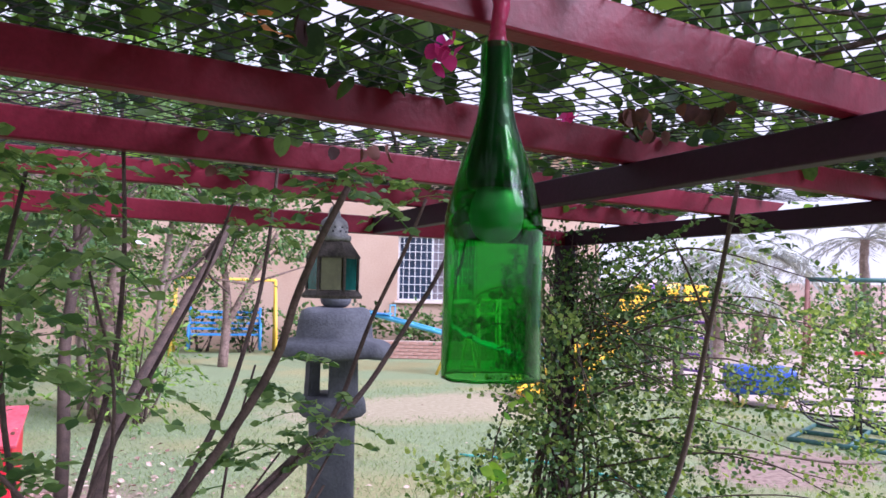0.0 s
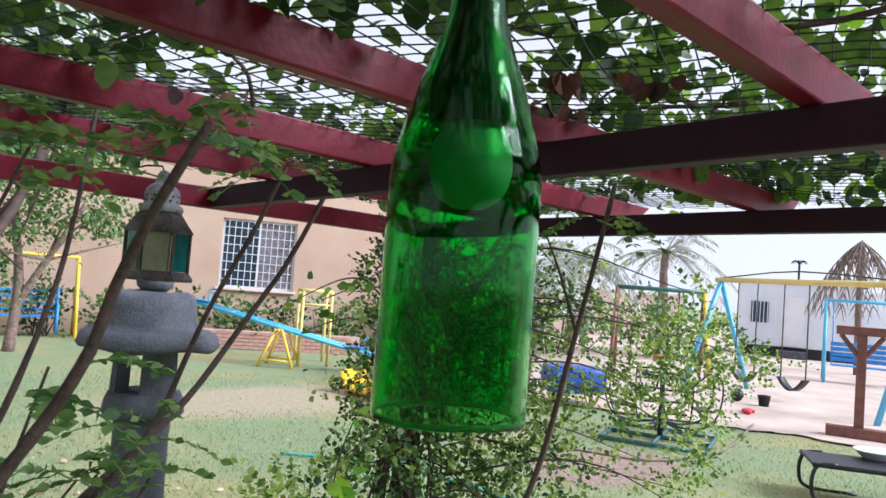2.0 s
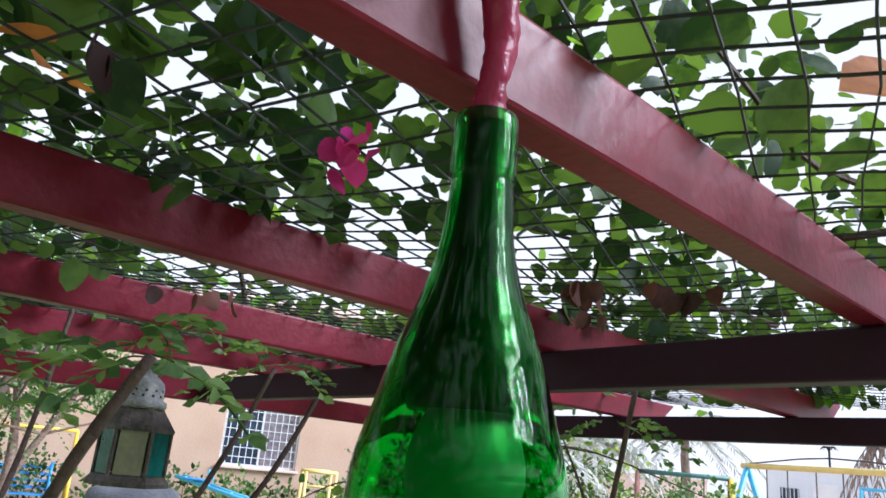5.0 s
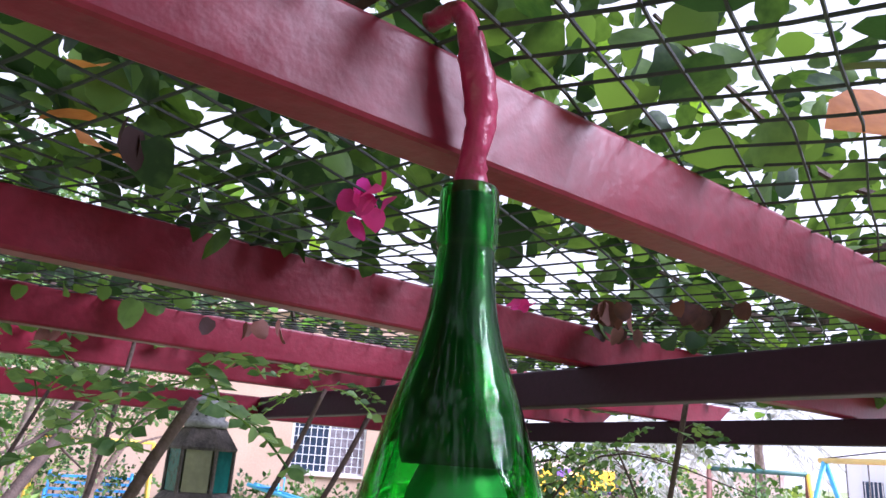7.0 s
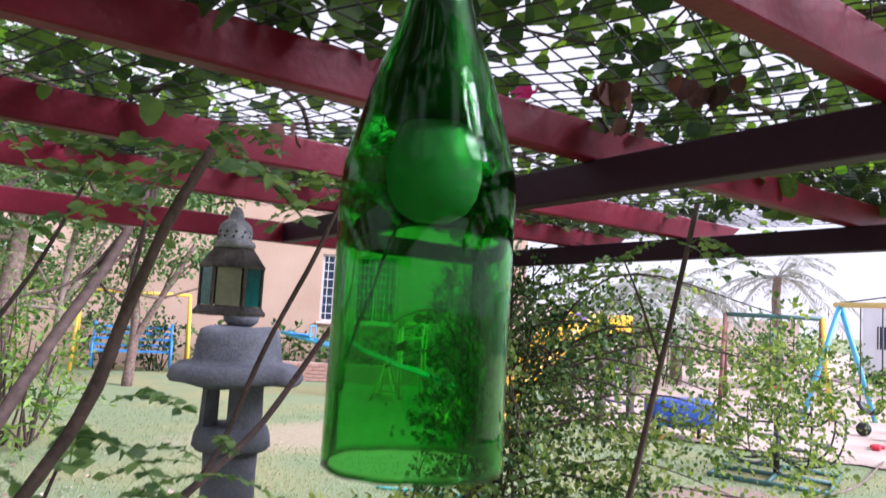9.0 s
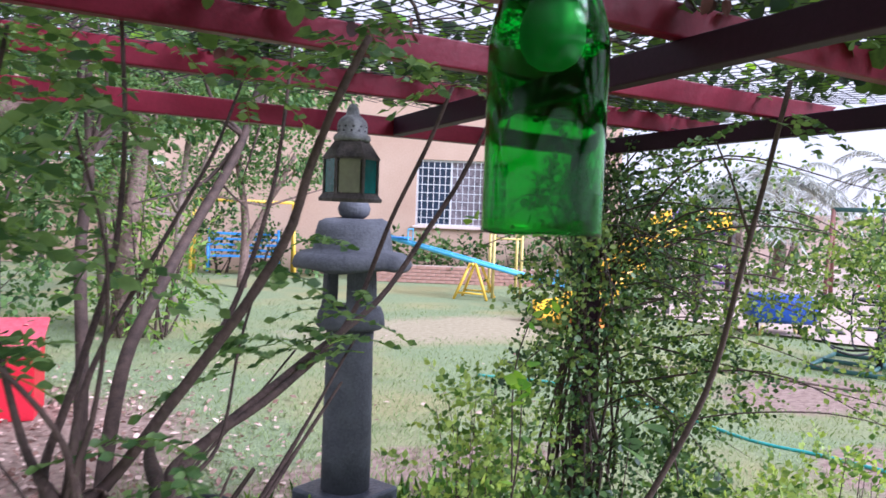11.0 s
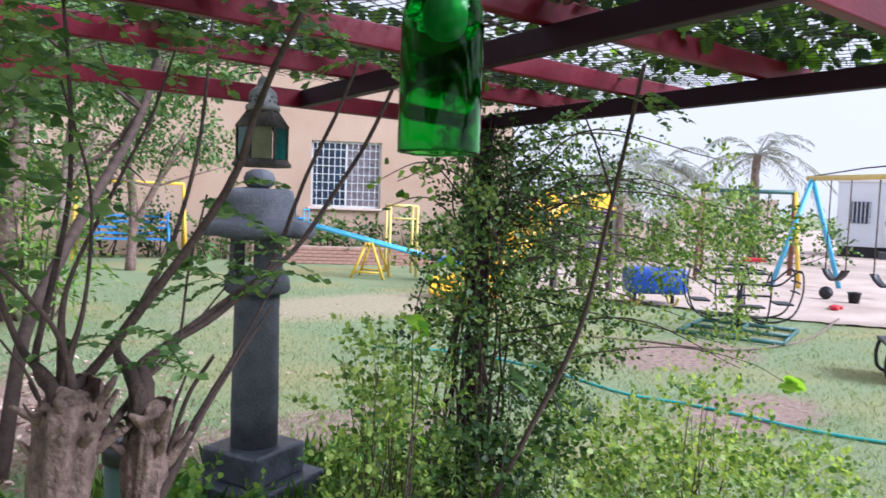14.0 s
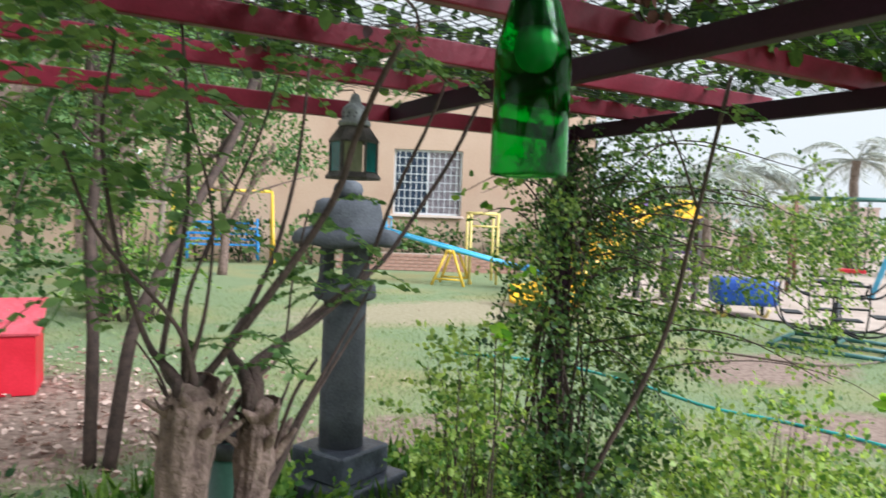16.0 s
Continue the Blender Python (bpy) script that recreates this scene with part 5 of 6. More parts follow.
for k, (x, h, r) in enumerate(((-3.6, 0.8, 0.5), (-2.2, 0.7, 0.45), (-0.9, 0.75, 0.45), (0.35, 0.8, 0.42), (1.3, 0.7, 0.5), (2.4, 0.9, 0.5), (-4.7, 1.1, 0.6), (3.6, 1.0, 0.6))):
    shrub("border_shrub", "rounded green border shrub against the house wall", [(*at_house(x, -0.75, h * 0.7), r), (*at_house(x + 0.3, -0.7, h), r * 0.6)], 420, 0.13, FAR_LEAF if k % 2 else DARK_LEAF, 110 + k, 8)

# ---- playground ----


def bar(name, a, b, r, material, parent, label="", sides=10):
    return part(name, pipe([a, b], r, sides), material, parent, label, True)


seesaw = thing("seesaw", (7.4, 12.12, 0), -46, label="blue double-rail seesaw on a yellow trestle", category="seesaw")
for y in (-0.16, 0.16):
    bar("rail", (-1.9, y, 1.12), (1.75, y, 0.32), 0.035, CYAN, seesaw)
for k in range(9):
    x = -1.8 + k * 0.43
    z = 0.72 - 0.219 * (x + 0.075)
    bar("rung", (x, -0.16, z), (x, 0.16, z), 0.02, CYAN, seesaw)
for x in (-1.55, 1.35):
    z = 0.72 - 0.219 * (x + 0.075)
    part("seat", boxes(((x - 0.16, -0.2, z + 0.03), (x + 0.16, 0.2, z + 0.06)), bevel=0.01), BLUE, seesaw)
    part("handle", pipe([(x + 0.22, -0.14, z), (x + 0.22, -0.14, z + 0.22), (x + 0.22, 0.14, z + 0.22), (x + 0.22, 0.14, z)], 0.014), CYAN, seesaw)
for sx in (-0.32, 0.32):
    for sy in (-0.3, 0.3):
        bar("trestle_leg", (sx, sy, 0), (sx * 0.15, sy * 0.6, 0.68), 0.028, YELLOW, seesaw)
bar("trestle_bar", (0, -0.25, 0.66), (0, 0.25, 0.66), 0.03, YELLOW, seesaw)
for sy in (-0.3, 0.3):
    bar("trestle_bar", (-0.26, sy * 0.93, 0.12), (0.26, sy * 0.93, 0.12), 0.02, YELLOW, seesaw)

goal = thing("monkey_bars", label="pale yellow metal monkey bars beside the seesaw", category="monkey bars")
for x, y in ((7.76, 12.05), (8.3, 11.9), (8.15, 12.8), (8.7, 12.65)):
    bar("post", (x, y, 0), (x, y, 1.4), 0.03, PALE_YELLOW, goal)
for a, b in (((7.76, 12.05), (8.3, 11.9)), ((8.15, 12.8), (8.7, 12.65)), ((7.76, 12.05), (8.15, 12.8)), ((8.3, 11.9), (8.7, 12.65))):
    bar("top_bar", (*a, 1.4), (*b, 1.4), 0.03, PALE_YELLOW, goal)
bar("rung", (7.76, 12.05, 1.15), (8.3, 11.9, 1.15), 0.02, PALE_YELLOW, goal)

slide = thing("playground_slide", (0.05, 0.1, 0), label="yellow plastic playground slide with a small purple-railed tower", category="slide")
bm = bmesh.new()
prof = [(6.6, 8.75, 0.1), (7.1, 8.78, 0.14), (7.8, 8.82, 0.52), (8.6, 8.86, 1.15), (9.2, 8.9, 1.5), (9.5, 8.9, 1.55)]
line = smooth_line(prof, 6)
cross = [(-0.36, 0.24), (-0.33, 0.25), (-0.28, 0.03), (0, 0), (0.28, 0.03), (0.33, 0.25), (0.36, 0.24), (0.31, -0.03), (0, -0.045), (-0.31, -0.03)]
rings = [[bm.verts.new((p[0], p[1] + a, p[2] + b)) for a, b in cross] for p in line]
for a, b in zip(rings, rings[1:]):
    for k in range(len(cross)):
        j = (k + 1) % len(cross)
        bm.faces.new((a[k], a[j], b[j], b[k]))
bm.faces.new(rings[0])
bm.faces.new(rings[-1])
part("chute", bm, SLIDE_YELLOW, slide, smooth=True)
for x in (9.5, 10.2):
    for y in (8.55, 9.25):
        part("post", boxes(((x - 0.05, y - 0.05, 0), (x + 0.05, y + 0.05, 1.62)), bevel=0.01), RUST, slide)
part("platform", boxes(((9.45, 8.5, 1.47), (10.25, 9.3, 1.53)), bevel=0.01), SLIDE_YELLOW, slide)
part("side_panel", boxes(((9.56, 8.5, 1.53), (10.14, 8.53, 1.78)), bevel=0.01), SLIDE_YELLOW, slide)
part("side_panel", boxes(((9.56, 9.27, 1.53), (10.14, 9.3, 1.78)), bevel=0.01), PURPLE, slide, "purple panel")
for k in range(5):
    bar("ladder_rung", (10.28, 8.65, 0.3 + 0.28 * k), (10.28, 9.15, 0.3 + 0.28 * k), 0.025, PURPLE, slide)
toy = thing("ride_on_toy", (6.95, 8.3, 0), 25, label="yellow plastic ride-on toy on the lawn", category="toy")
bm = bmesh.new()
box(bm, (-0.28, -0.14, 0.1), (0.28, 0.14, 0.34), 0.07)
box(bm, (0.12, -0.1, 0.28), (0.26, 0.1, 0.5), 0.05)
part("body", bm, SLIDE_YELLOW, toy, smooth=True)
for x in (-0.18, 0.18):
    for y in (-0.15, 0.15):
        bm = bmesh.new()
        lathe(bm, [(0, -0.025), (0.1, -0.025), (0.11, 0), (0.1, 0.025), (0, 0.025)], 18, pose(x, y, 0.11, 90))
        part("wheel", bm, ORANGE, toy)

swing = thing("swing_set", label="swing set with sky-blue legs and a yellow top bar", category="swing")
F1, F2, SP = Vector((14.95, 7.48, 2.26)), Vector((13.76, 3.6, 2.26)), Vector((0.86, -0.51, 0)) * 0.75
for f in (F1, F2):
    for s in (-1, 1):
        foot = f + SP * s
        bar("leg", (foot.x, foot.y, 0.02), (f.x, f.y, f.z), 0.05, CYAN, swing)
bar("top_bar", F1 - (F2 - F1) * 0.03, F2 + (F2 - F1) * 0.05, 0.055, PALE_YELLOW, swing)
for fs in ((0.115, 0.23), (0.38, 0.51)):
    pts = [F1.lerp(F2, f) for f in fs]
    for p in pts:
        bar("chain", (p.x, p.y, 0.45), (p.x, p.y, 2.22), 0.013, RUST, swing, sides=6)
    bm = bmesh.new()
    line = smooth_line([(pts[0].x, pts[0].y, 0.46), *[tuple(pts[0].lerp(pts[1], f).to_2d()) + (0.46 - 0.22 * math.sin(math.pi * f),) for f in (0.2, 0.5, 0.8)], (pts[1].x, pts[1].y, 0.46)], 4)
    rows_ = [[bm.verts.new(Vector(p) + SP.normalized() * s + Vector((0, 0, o))) for s, o in ((-0.09, 0), (0.09, 0), (0.09, 0.014), (-0.09, 0.014))] for p in line]
    for a, b in zip(rows_, rows_[1:]):
        for k in range(4):
            bm.faces.new((a[k], a[(k + 1) % 4], b[(k + 1) % 4], b[k]))
    part("seat", bm, BLACK, swing, "curved black rubber seat", True)
orn = F1.lerp(F2, 0.45)
part("ornament", pipe([F1 + Vector((0, 0, 0.04)), F1.lerp(F2, 0.3) + Vector((0, 0, 0.17)), orn + Vector((0, 0, 0.2)), F1.lerp(F2, 0.62) + Vector((0, 0, 0.17)), F2 + Vector((0, 0, 0.04))], 0.014), RUST, swing)
bm = bmesh.new()
for k in range(12):
    a = k * math.pi / 6
    tube(bm, [orn + Vector((0, 0, 0.34)), orn + Vector((0.08 * math.cos(a), 0.08 * math.sin(a), 0.4)), orn + Vector((0.15 * math.cos(a), 0.15 * math.sin(a), 0.34))], [0.014, 0.012, 0.003], 4, 3)
tube(bm, [orn, orn + Vector((0, 0, 0.36))], 0.02, 6, 1)
part("palm_ornament", bm, BLACK, swing, "small black metal palm ornament")

glider = thing("merry_go_round", (8.46, 5.05, 0), 20, label="black metal carousel with basket seats on a green base frame", category="carousel")
glider.matrix_world = glider.matrix_world @ Matrix.Diagonal((0.7, 0.7, 0.92, 1))
for a, b in (((-0.85, -0.85), (0.85, -0.85)), ((0.85, -0.85), (0.85, 0.85)), ((0.85, 0.85), (-0.85, 0.85)), ((-0.85, 0.85), (-0.85, -0.85)), ((-0.85, 0), (0.85, 0)), ((0, -0.85), (0, 0.85))):
    bar("base_bar", (*a, 0.04), (*b, 0.04), 0.03, GREEN_METAL, glider)
bar("centre_post", (0, 0, 0.04), (0, 0, 0.6), 0.05, BLACK, glider)
circle = [(0.36 * math.cos(k * math.pi / 12), 0.36 * math.sin(k * math.pi / 12), 0.86) for k in range(25)]
part("hand_ring", pipe(circle, 0.018), BLACK, glider)
bar("ring_post", (0, 0, 0.55), (0, 0, 0.86), 0.025, BLACK, glider)
for k in range(4):
    a = k * math.pi / 2 + 0.4
    m = Matrix.Rotation(a, 4, "Z")
    bm = boxes(((0.55, -0.22, 0.43), (0.84, 0.22, 0.455)), bevel=0.01)
    bm.transform(m)
    seat = part("seat", bm, BLACK, glider, "padded dark seat")
    for z in (0.6, 0.74, 0.88):
        part("back_rail", pipe([m @ Vector((0.9, -0.26, z)), m @ Vector((0.93, 0, z)), m @ Vector((0.9, 0.26, z))], 0.014), BLACK, glider)
    for s in (-0.26, 0.26):
        bm = bmesh.new()
        tube(bm, [m @ Vector(p) for p in ((0.1, s * 0.3, 0.24), (0.45, s, 0.2), (0.8, s, 0.3), (0.95, s, 0.6), (0.9, s, 0.9), (0.6, s, 0.72), (0.4, s, 0.68))], 0.015, 7, 5)
        part("arm", bm, BLACK, glider, smooth=True)
rocker = thing("rocking_tub", (9.6, 7.2, 0), -36, label="blue plastic rocking tub on curved pale legs", category="play tub")
bm = bmesh.new()
box(bm, (-0.46, -0.28, 0.2), (0.46, 0.28, 0.6), 0.07)
part("tub", bm, DEEP_BLUE, rocker, smooth=True)
for x in (-0.3, 0.3):
    bm = bmesh.new()
    tube(bm, [(x, -0.3, 0.16), (x, -0.15, 0.03), (x, 0.0, 0.02), (x, 0.15, 0.03), (x, 0.3, 0.16)], 0.025, 8, 5)
    part("rocker_leg", bm, PALE_YELLOW, rocker, smooth=True)
    bar("leg_post", (x, 0, 0.02), (x, 0, 0.22), 0.03, BLACK, rocker)

lounger = thing("sun_lounger", (7.45, 3.0, 0), -60, label="black metal sun lounger with a grey woven bed", category="lounger")
part("bed", boxes(((0, -0.3, 0.33), (1.5, 0.3, 0.36)), bevel=0.01), BLACK, lounger, "dark woven bed")
for y in (-0.3, 0.3):
    bar("frame_rail", (0, y, 0.34), (1.5, y, 0.34), 0.02, BLACK, lounger)
    bm = bmesh.new()
    tube(bm, [(0.5, y, 0.0), (0.08, y, 0.02), (0.0, y, 0.16), (0.04, y, 0.33), (0.2, y, 0.36)], 0.018, 8, 5)
    part("leg", bm, BLACK, lounger, smooth=True)
    bar("leg", (1.35, y, 0), (1.4, y, 0.34), 0.018, BLACK, lounger)
dish = thing("white_basin", (7.98, 2.58, 0.362), label="shallow white plastic basin set down on the lounger", category="basin")
bm = bmesh.new()
lathe(bm, [(0, 0), (0.1, 0), (0.17, 0.07), (0.185, 0.075), (0.185, 0.083), (0.165, 0.08), (0.095, 0.012), (0, 0.012)], 32)
part("basin_body", bm, WHITE, dish, smooth=True)
timber = thing("timber_post", (11.43, 3.74, 0.03), -72, label="brown timber post with a cross-rail on a low plank border", category="post")
part("upright", boxes(((-0.06, -0.06, 0), (0.06, 0.06, 1.4)), bevel=0.008), RED_BROWN, timber)
part("cross_rail", boxes(((-0.32, -0.07, 1.4), (0.9, 0.07, 1.52)), bevel=0.008), RED_BROWN, timber)
for sx in (-1, 1):
    bm = bmesh.new()
    tube(bm, [(sx * 0.05, 0, 1.12), (sx * 0.26, 0, 1.4)], 0.035, 6, 1)
    part("brace", bm, RED_BROWN, timber)
part("plank_border", boxes(((-0.4, -0.1, 0), (1.6, 0.1, 0.14)), bevel=0.01), RED_BROWN, timber)
brown_swing = thing("brown_swing_set", label="small brown swing set with a yellow leg and a red seat", category="swing")
A0, A1 = Vector((16.0, 8.35, 2.0)), Vector((15.0, 10.0, 2.0))
bar("leg", (17.4, 9.1, 0.03), A0, 0.06, RED_BROWN, brown_swing)
bar("leg", (14.62, 7.45, 0.03), A0, 0.045, YELLOW, brown_swing)
bar("leg", (16.3, 10.8, 0.03), A1, 0.05, RED_BROWN, brown_swing)
bar("leg", (13.8, 9.3, 0.03), A1, 0.045, RED_BROWN, brown_swing)
bar("top_bar", A0, A1, 0.05, GREEN_METAL, brown_swing)
for f in (0.28, 0.52):
    q = A0.lerp(A1, f)
    bar("chain", (q.x, q.y, 0.5), (q.x, q.y, 1.98), 0.014, RUST, brown_swing, sides=6)
q0, q1 = A0.lerp(A1, 0.26), A0.lerp(A1, 0.54)
seat = boxes(((0, -0.14, 0.42), ((q1 - q0).length, 0.14, 0.5)), bevel=0.02)
seat.transform(pose(q0.x, q0.y, 0, 0, 0, math.degrees(math.atan2(q1.y - q0.y, q1.x - q0.x))))
part("seat", seat, RED_BOX, brown_swing, "red plastic seat")
for k, (x, y, tip) in enumerate(((13.2, 6.22, 84), (13.18, 5.75, 0))):
    pot = thing("plant_pot", (x, y, 0.12 if tip else 0.03), 30, label="empty black plastic plant pot tipped over on the sand" if tip else "empty black plastic plant pot standing on the sand", category="pot", group="plant pots")
    bm = bmesh.new()
    lathe(bm, [(0, 0), (0.08, 0), (0.105, 0.17), (0.115, 0.17), (0.115, 0.185), (0.098, 0.185), (0.075, 0.012), (0, 0.012)], 24, Matrix.Rotation(radians(tip), 4, "Y"))
    part("pot_body", bm, BLACK, pot, smooth=True)
toy = thing("sand_toy", (11.97, 5.5, 0.03), 20, label="red plastic toy lying on the sand", category="toy")
bm = bmesh.new()
box(bm, (-0.2, -0.06, 0), (0.12, 0.06, 0.07), 0.03)
box(bm, (0.08, -0.1, 0), (0.26, 0.1, 0.04), 0.018)
part("toy_body", bm, RED_BOX, toy, smooth=True)
bench = thing("bench_swing", (4.25, 17.2, 0), -14, label="blue garden swing bench in a yellow frame", category="swing bench")
for k in range(4):
    part("seat_slat", boxes(((-0.75, -0.2 + k * 0.12, 0.42), (0.75, -0.1 + k * 0.12, 0.45)), bevel=0.006), BLUE, bench)
for k in range(4):
    part("back_slat", boxes(((-0.75, 0.28, 0.52 + k * 0.13), (0.75, 0.31, 0.575 + k * 0.13)), bevel=0.006), BLUE, bench)
for x in (-0.78, 0.78):
    bar("end_frame", (x, -0.25, 0.1), (x, -0.25, 0.7), 0.03, BLUE, bench)
    bar("end_frame", (x, 0.3, 0.1), (x, 0.3, 1.05), 0.03, BLUE, bench)
    bar("arm", (x, -0.25, 0.68), (x, 0.3, 0.68), 0.03, BLUE, bench)
    bar("frame_leg", (x * 1.45, -0.6, 0), (x * 1.4, 0, 1.7), 0.035, YELLOW, bench)
    bar("frame_leg", (x * 1.45, 0.6, 0), (x * 1.4, 0, 1.7), 0.035, YELLOW, bench)
bar("frame_top", (-1.1, 0, 1.7), (1.1, 0, 1.7), 0.035, YELLOW, bench)

# ---- far yard ----
shed = thing("site_cabin", (27.95, 13.43, 0), -68, label="white panelled site cabin with a door and a barred window", category="cabin")
part("body", boxes(((0.44, 0, 0.42), (4.6, 2.4, 2.78)), bevel=0.02), SHED_WHITE, shed)
part("roof", boxes(((0.38, -0.08, 2.78), (4.68, 2.48, 2.88)), bevel=0.02), WHITE, shed)
part("underframe", boxes(((0.54, 0.1, 0.03), (4.5, 2.3, 0.42))), BLACK, shed)
for k in range(2, 10):
    part("panel_joint", boxes(((k * 0.44 - 0.012, -0.012, 0.44), (k * 0.44 + 0.012, -0.002, 2.76))), WHITE, shed)
w = part("window", boxes(((0.9, -0.04, 1.28), (1.52, -0.004, 2.08)), bevel=0.01), WINDOW_DARK, shed, "dark barred window")
for k in range(5):
    part("window_bar", boxes(((0.95 + k * 0.13, -0.06, 1.28), (0.975 + k * 0.13, -0.042, 2.08))), WHITE, w)
d = part("door", boxes(((1.95, -0.04, 0.45), (2.75, -0.004, 2.3)), bevel=0.01), WHITE, shed, "white door")
part("door_handle", boxes(((2.02, -0.09, 1.25), (2.06, -0.042, 1.4)), bevel=0.01), BLACK, d)
part("step", boxes(((1.85, -0.6, 0.03), (2.85, -0.05, 0.3)), bevel=0.02), STONE, shed)
for a, b, h, name in (((33.9, 13.6), (36.0, 5.0), 2.85, "boundary_wall"), ((36.0, 5.0), (34.0, -14.0), 2.85, "boundary_wall"), ((28.0, 24.0), (33.5, 18.0), 2.2, "boundary_wall"), ((16.0, 25.0), (28.0, 24.0), 2.2, "boundary_wall")):
    L = math.hypot(b[0] - a[0], b[1] - a[1])
    ob = part(name, boxes(((0, 0, 0), (L, 0.2, h)), ((-0.05, -0.05, h), (L + 0.05, 0.25, h + 0.1))), WHITE if h > 2.5 else HOUSE_PALE)
    ob.matrix_world = pose(a[0], a[1], 0.0, 0, 0, math.degrees(math.atan2(b[1] - a[1], b[0] - a[0])))
    tagged(ob, "plain rendered boundary wall of the yard", "wall", kind="structure")


def palm(x, y, h, seed, fronds=26, reach=2.2):
    rng = np.random.default_rng(seed)
    ob = thing("date_palm", label="date palm with arching fronds, distance haze put into their pale grey colour", category="palm")
    bm = bmesh.new()
    pts = [(x, y, -0.05), (x + 0.05, y, h * 0.4), (x, y + 0.05, h * 0.8), (x, y, h)]
    tube(bm, pts, [0.2, 0.15, 0.13, 0.12], 12, 8, 0.14, rng)
    part("trunk", bm, PALE_BARK, ob)
    P, A = [], []
    for k in range(fronds):
        a = rng.uniform(0, 6.28)
        up = rng.uniform(0.0, 1.3)
        L = reach * rng.uniform(0.7, 1.1)
        f = np.linspace(0, 1, 16)
        line = np.column_stack([x + math.cos(a) * L * f * math.cos(up * 0.6), y + math.sin(a) * L * f * math.cos(up * 0.6), h + L * (f * math.sin(up) - 0.75 * f * f)])
        bm = bmesh.new()
        tube(bm, line, np.linspace(0.03, 0.006, 16), 4, 1, raw=True)
        part("frond_stalk", bm, HAZED_PALM_LEAF, ob)
        way = np.gradient(line, axis=0)
        sd = np.array((-math.sin(a), math.cos(a), 0))
        for i in range(3, 16):
            for s in (-1, 1):
                for j in range(2):
                    P.append(line[i] - way[i] * 0.5 * j)
                    A.append(sd * s + way[i] * 4 + np.array((0, 0, -0.35)) + rng.normal(0, 0.1, 3))
    leaves("fronds", P, A, rng.uniform(0.3, 0.5, len(P)), HAZED_PALM_LEAF, rng, LEAF_LEAN * np.array((0.28, 1, 1)), LEAN_FACES, ob)
    return ob


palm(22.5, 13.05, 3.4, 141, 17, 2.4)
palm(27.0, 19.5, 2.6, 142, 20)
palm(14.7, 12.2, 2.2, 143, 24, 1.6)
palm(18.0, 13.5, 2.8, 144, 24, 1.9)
for k, b in enumerate(([(17, 12.5, 0.9, 1.3), (18.5, 13.5, 1.1, 1.4), (16, 14, 1.0, 1.3)], [(13, 13.5, 0.9, 1.2), (12.5, 15, 1.1, 1.3), (14.5, 13, 0.8, 1.0)], [(20.5, 11.9, 0.9, 1.1), (20.8, 12.6, 1.2, 1.1), (22, 10.8, 0.7, 0.9)])):
    shrub("yard_shrub", "dusty green shrub at the yard's edge", b, 1500, 0.16, FAR_LEAF, 150 + k, 14)

# ---- far end of the sand yard ----
garden_swing = thing("garden_swing", (20.7, 6.4, 0), -70, label="blue-framed garden swing seat on the sand", category="swing")
for x in (-0.9, 0.9):
    bar("frame_leg", (x, -0.55, 0.02), (x, 0, 2.1), 0.04, CYAN, garden_swing)
    bar("frame_leg", (x, 0.55, 0.02), (x, 0, 2.1), 0.04, CYAN, garden_swing)
    bar("frame_tie", (x, -0.45, 0.4), (x, 0.45, 0.4), 0.03, CYAN, garden_swing)
    bar("hanger", (x * 0.8, 0, 2.08), (x * 0.8, 0.0, 0.5), 0.015, BLUE, garden_swing)
bar("frame_top", (-0.95, 0, 2.1), (0.95, 0, 2.1), 0.04, CYAN, garden_swing)
for k in range(4):
    part("seat_slat", boxes(((-0.75, -0.25 + 0.13 * k, 0.45), (0.75, -0.15 + 0.13 * k, 0.48)), bevel=0.008), BLUE, garden_swing)
    part("back_slat", boxes(((-0.75, 0.27, 0.55 + 0.13 * k), (0.75, 0.3, 0.65 + 0.13 * k)), bevel=0.008), BLUE, garden_swing)

parasol = thing("thatched_parasol", (24.0, 7.55, 0), label="parasol thatched with drooping dry palm fronds on a wooden pole", category="parasol")
rng = np.random.default_rng(161)
part("pole", pipe([(0, 0, 0), (0.02, 0.03, 2.0), (0, 0, 3.9)], 0.09, 10), BARK, parasol, smooth=True)
for k in range(18):
    a = 2 * math.pi * k / 18 + rng.normal(0, 0.08)
    L = rng.uniform(1.1, 1.4)
    f = np.linspace(0, 1, 10)
    line = np.column_stack([math.cos(a) * L * f, math.sin(a) * L * f, 3.95 - 0.9 * f - 1.0 * f**2.2 + 0.05 * rng.random()])
    bm = bmesh.new()
    tube(bm, line, np.linspace(0.03, 0.008, 10), 4, 1, raw=True)
    for q in line[2:]:
        for s in (-1, 1):
            tip = q + np.array((-math.sin(a) * 0.16 * s + 0.1 * math.cos(a), math.cos(a) * 0.16 * s + 0.1 * math.sin(a), -0.35 - 0.2 * rng.random()))
            tube(bm, [q, (q + tip) / 2 + np.array((0, 0, 0.05)), tip], [0.02, 0.018, 0.004], 4, 2)
    part("dry_frond", bm, PALE_BARK, parasol)
crate = thing("wooden_crate", (29.7, 11.66, 0.03), -66, label="weathered brown wooden crate on the sand", category="crate")
for k in range(4):
    part("side_board", boxes(((-0.42, -0.4, 0.01 + k * 0.2), (0.42, 0.4, 0.19 + k * 0.2)), bevel=0.01), BARK, crate)

# ---- small things round the pergola ----
space["now"] = ONE
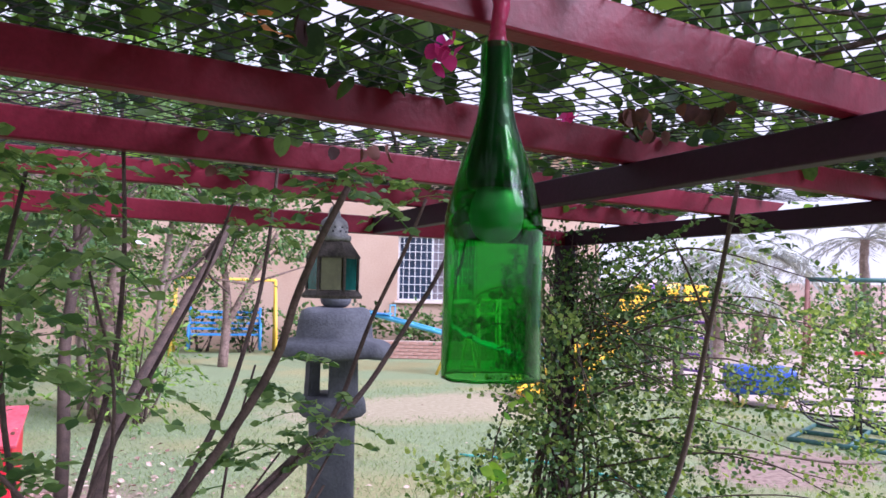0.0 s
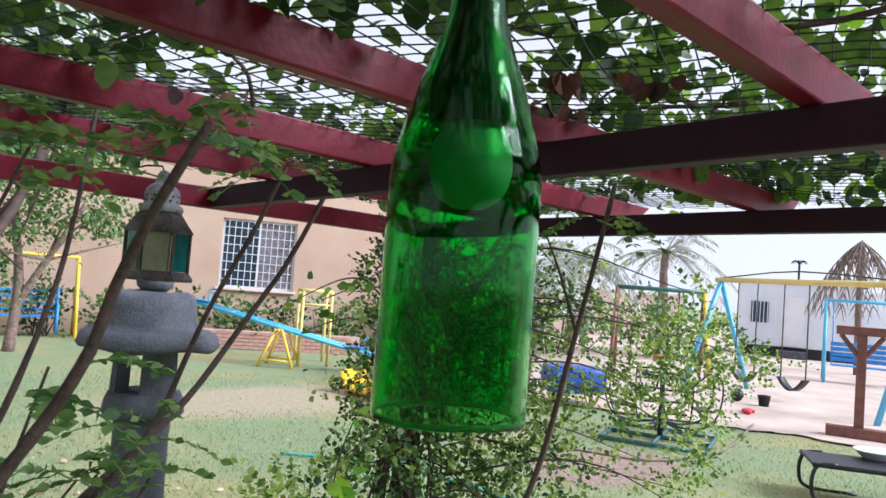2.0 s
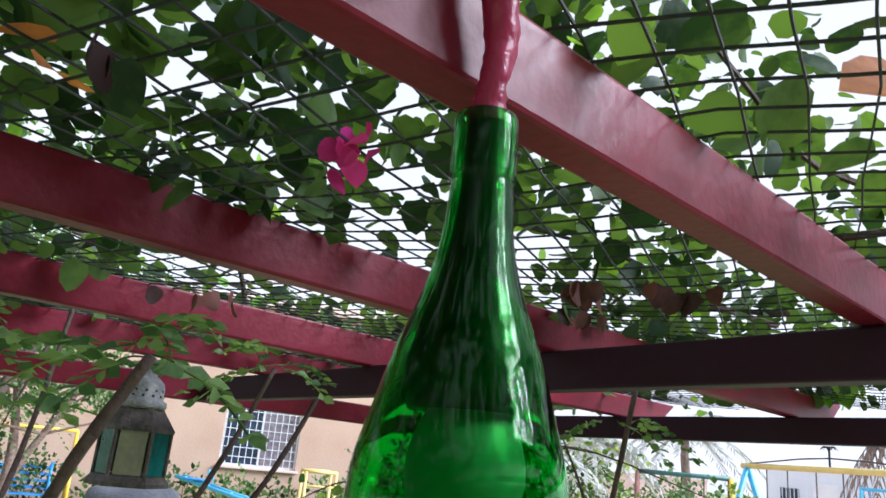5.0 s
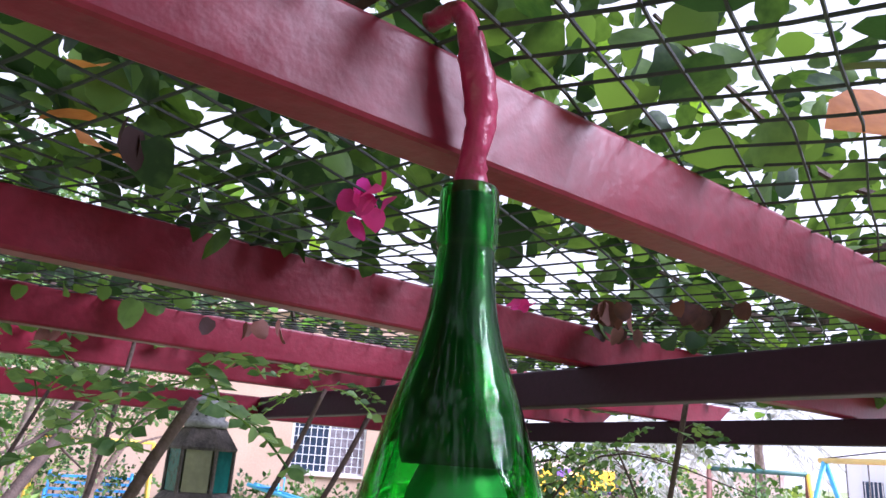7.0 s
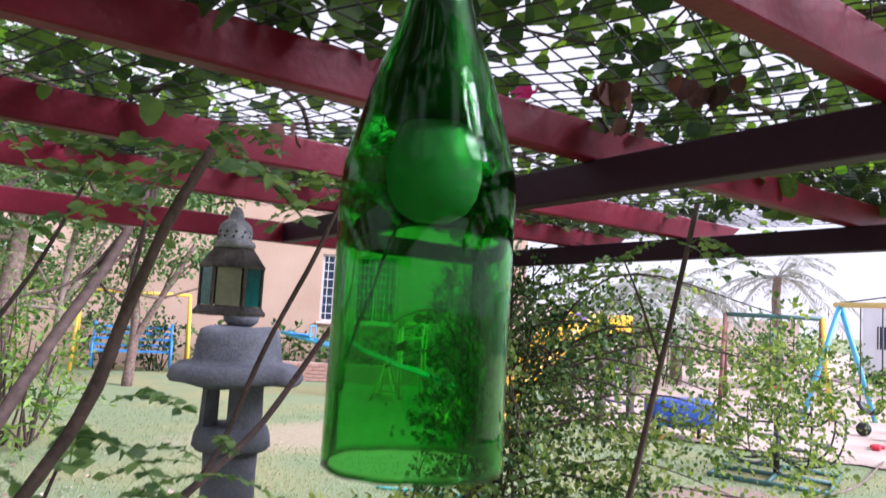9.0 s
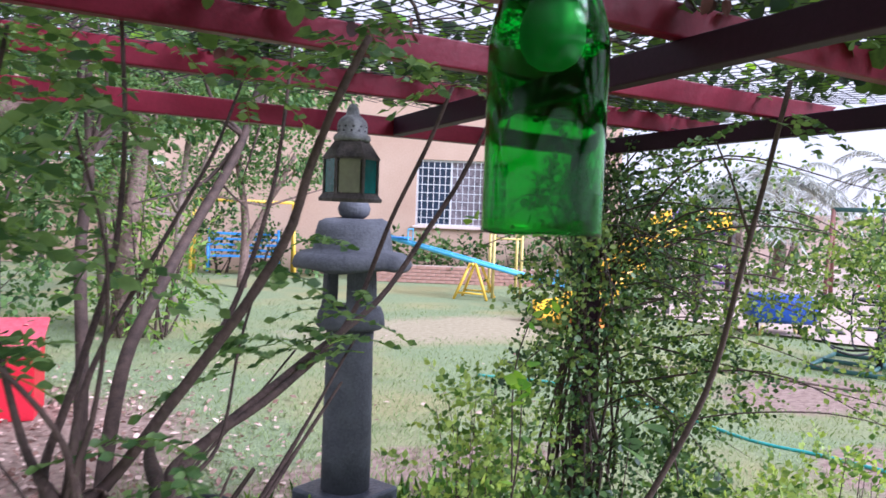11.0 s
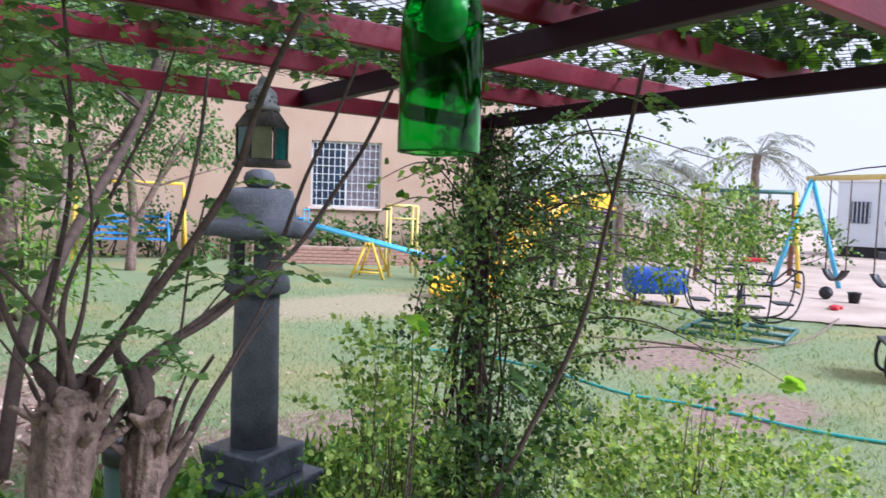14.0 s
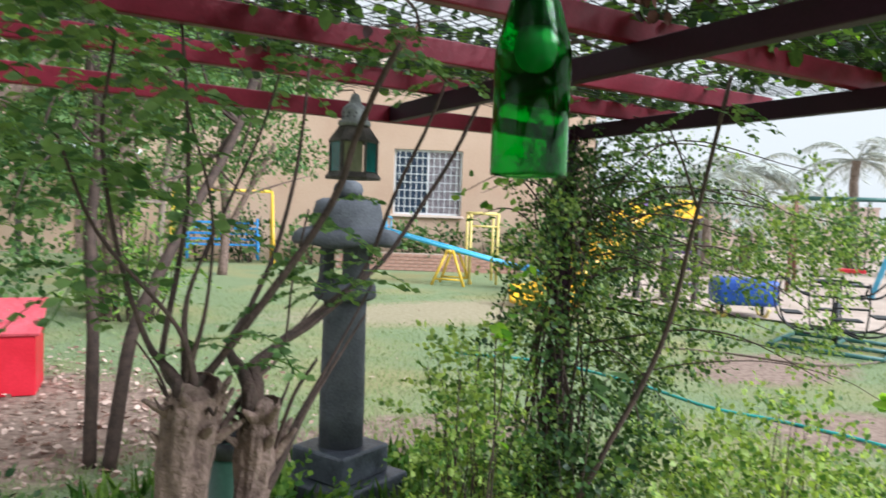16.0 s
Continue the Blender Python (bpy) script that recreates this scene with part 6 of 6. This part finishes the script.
BIN_GREEN = mat("dark_green_plastic", (0.008, 0.035, 0.022), (0.025, 0.07, 0.045), 0.45, 9.0, 60.0, 0.08)
bin_ = thing("garden_bin", (0.615, 2.37, 0), label="tall narrow dark green bin with a black rim", category="bin")
bm = bmesh.new()
lathe(bm, [(0, 0), (0.066, 0), (0.076, 0.8), (0.07, 0.8), (0.062, 0.02), (0, 0.02)], 24)
part("bin_body", bm, BIN_GREEN, bin_, smooth=True)
bm = bmesh.new()
lathe(bm, [(0.071, 0.79), (0.082, 0.79), (0.084, 0.83), (0.08, 0.845), (0.07, 0.84)], 24, close=True)
part("rim", bm, BLACK, bin_, "black rim", smooth=True)
rng = np.random.default_rng(171)


def young_shoot(line, count, size, material=BRIGHT_LEAF, label="thin shoot ending in fresh yellow-green leaves", spread=0.03):
    ob = thing("young_shoot", label=label, category="shoot")
    b = bmesh.new()
    tube(b, line, np.linspace(0.005, 0.0015, len(line)), 5, 6)
    part("stem", b, TWIG, ob, smooth=True)
    P = np.array(line[-1]) + rng.normal(0, spread, (count, 3))
    leaves("foliage", P, rng.normal(size=(count, 3)) * np.array((1, 1, 0.4)) + np.array((0, 0, -0.35)), rng.uniform(0.7, 1.2, count) * size, material, rng, LEAF_ROUND, parent=ob, flat=1.0)


young_shoot([(1.6, 2.35, -0.02), (1.52, 2.2, 0.6), (1.46, 2.06, 1.0), (1.445, 2.04, 1.19)], 9, 0.06)
young_shoot([(2.0, 2.3, -0.02), (1.98, 2.2, 0.5), (1.97, 2.13, 0.93)], 4, 0.1, DARK_LEAF, "thin shoot with three broad blue-green leaves")
young_shoot([(1.5, 2.3, -0.02), (1.44, 2.1, 0.5), (1.4, 1.98, 0.86)], 6, 0.05)
young_shoot([(1.75, 2.5, -0.02), (1.68, 2.4, 0.7), (1.6, 2.3, 1.15), (1.62, 2.22, 1.4)], 8, 0.045)
P = [(rng.uniform(2.38, 2.55), rng.uniform(0.95, 1.33), 2.14 + rng.uniform(-0.02, 0.05)) for _ in range(26)]
leaves("edge_foliage", P, [(0.7, rng.normal(0, 0.4), -0.8) for _ in P], rng.uniform(0.05, 0.085, len(P)), BRIGHT_LEAF, rng, LEAF_ROUND, parent=vine, flat=0.3)
for line, n in (([(2.2, 2.66, 1.5), (1.95, 2.6, 1.72), (1.75, 2.52, 1.76), (1.59, 2.6, 1.67)], 9), ([(2.2, 2.66, 1.45), (2.0, 2.5, 1.68), (1.8, 2.47, 1.74), (1.67, 2.55, 1.68)], 9), ([(2.2, 2.66, 1.4), (1.95, 2.6, 1.58), (1.78, 2.55, 1.62), (1.63, 2.58, 1.57)], 8), ([(2.2, 2.66, 1.6), (2.0, 2.5, 1.8), (1.85, 2.45, 1.8), (1.74, 2.5, 1.7)], 9)):
    b = bmesh.new()
    tube(b, line, [0.005, 0.004, 0.003, 0.0015], 5, 6)
    part("spray", b, TWIG, climber, smooth=True)
    q = smooth_line(line[1:], 5)
    P = np.array([q[rng.integers(3, len(q))] + rng.normal(0, 0.025, 3) for _ in range(n)])
    leaves("young_foliage", P, rng.normal(size=P.shape) * np.array((1, 1, 0.4)) + np.array((-0.3, 0, -0.3)), rng.uniform(0.035, 0.055, n), BUSH_LEAF, rng, LEAF_ROUND, parent=climber, flat=1.0)
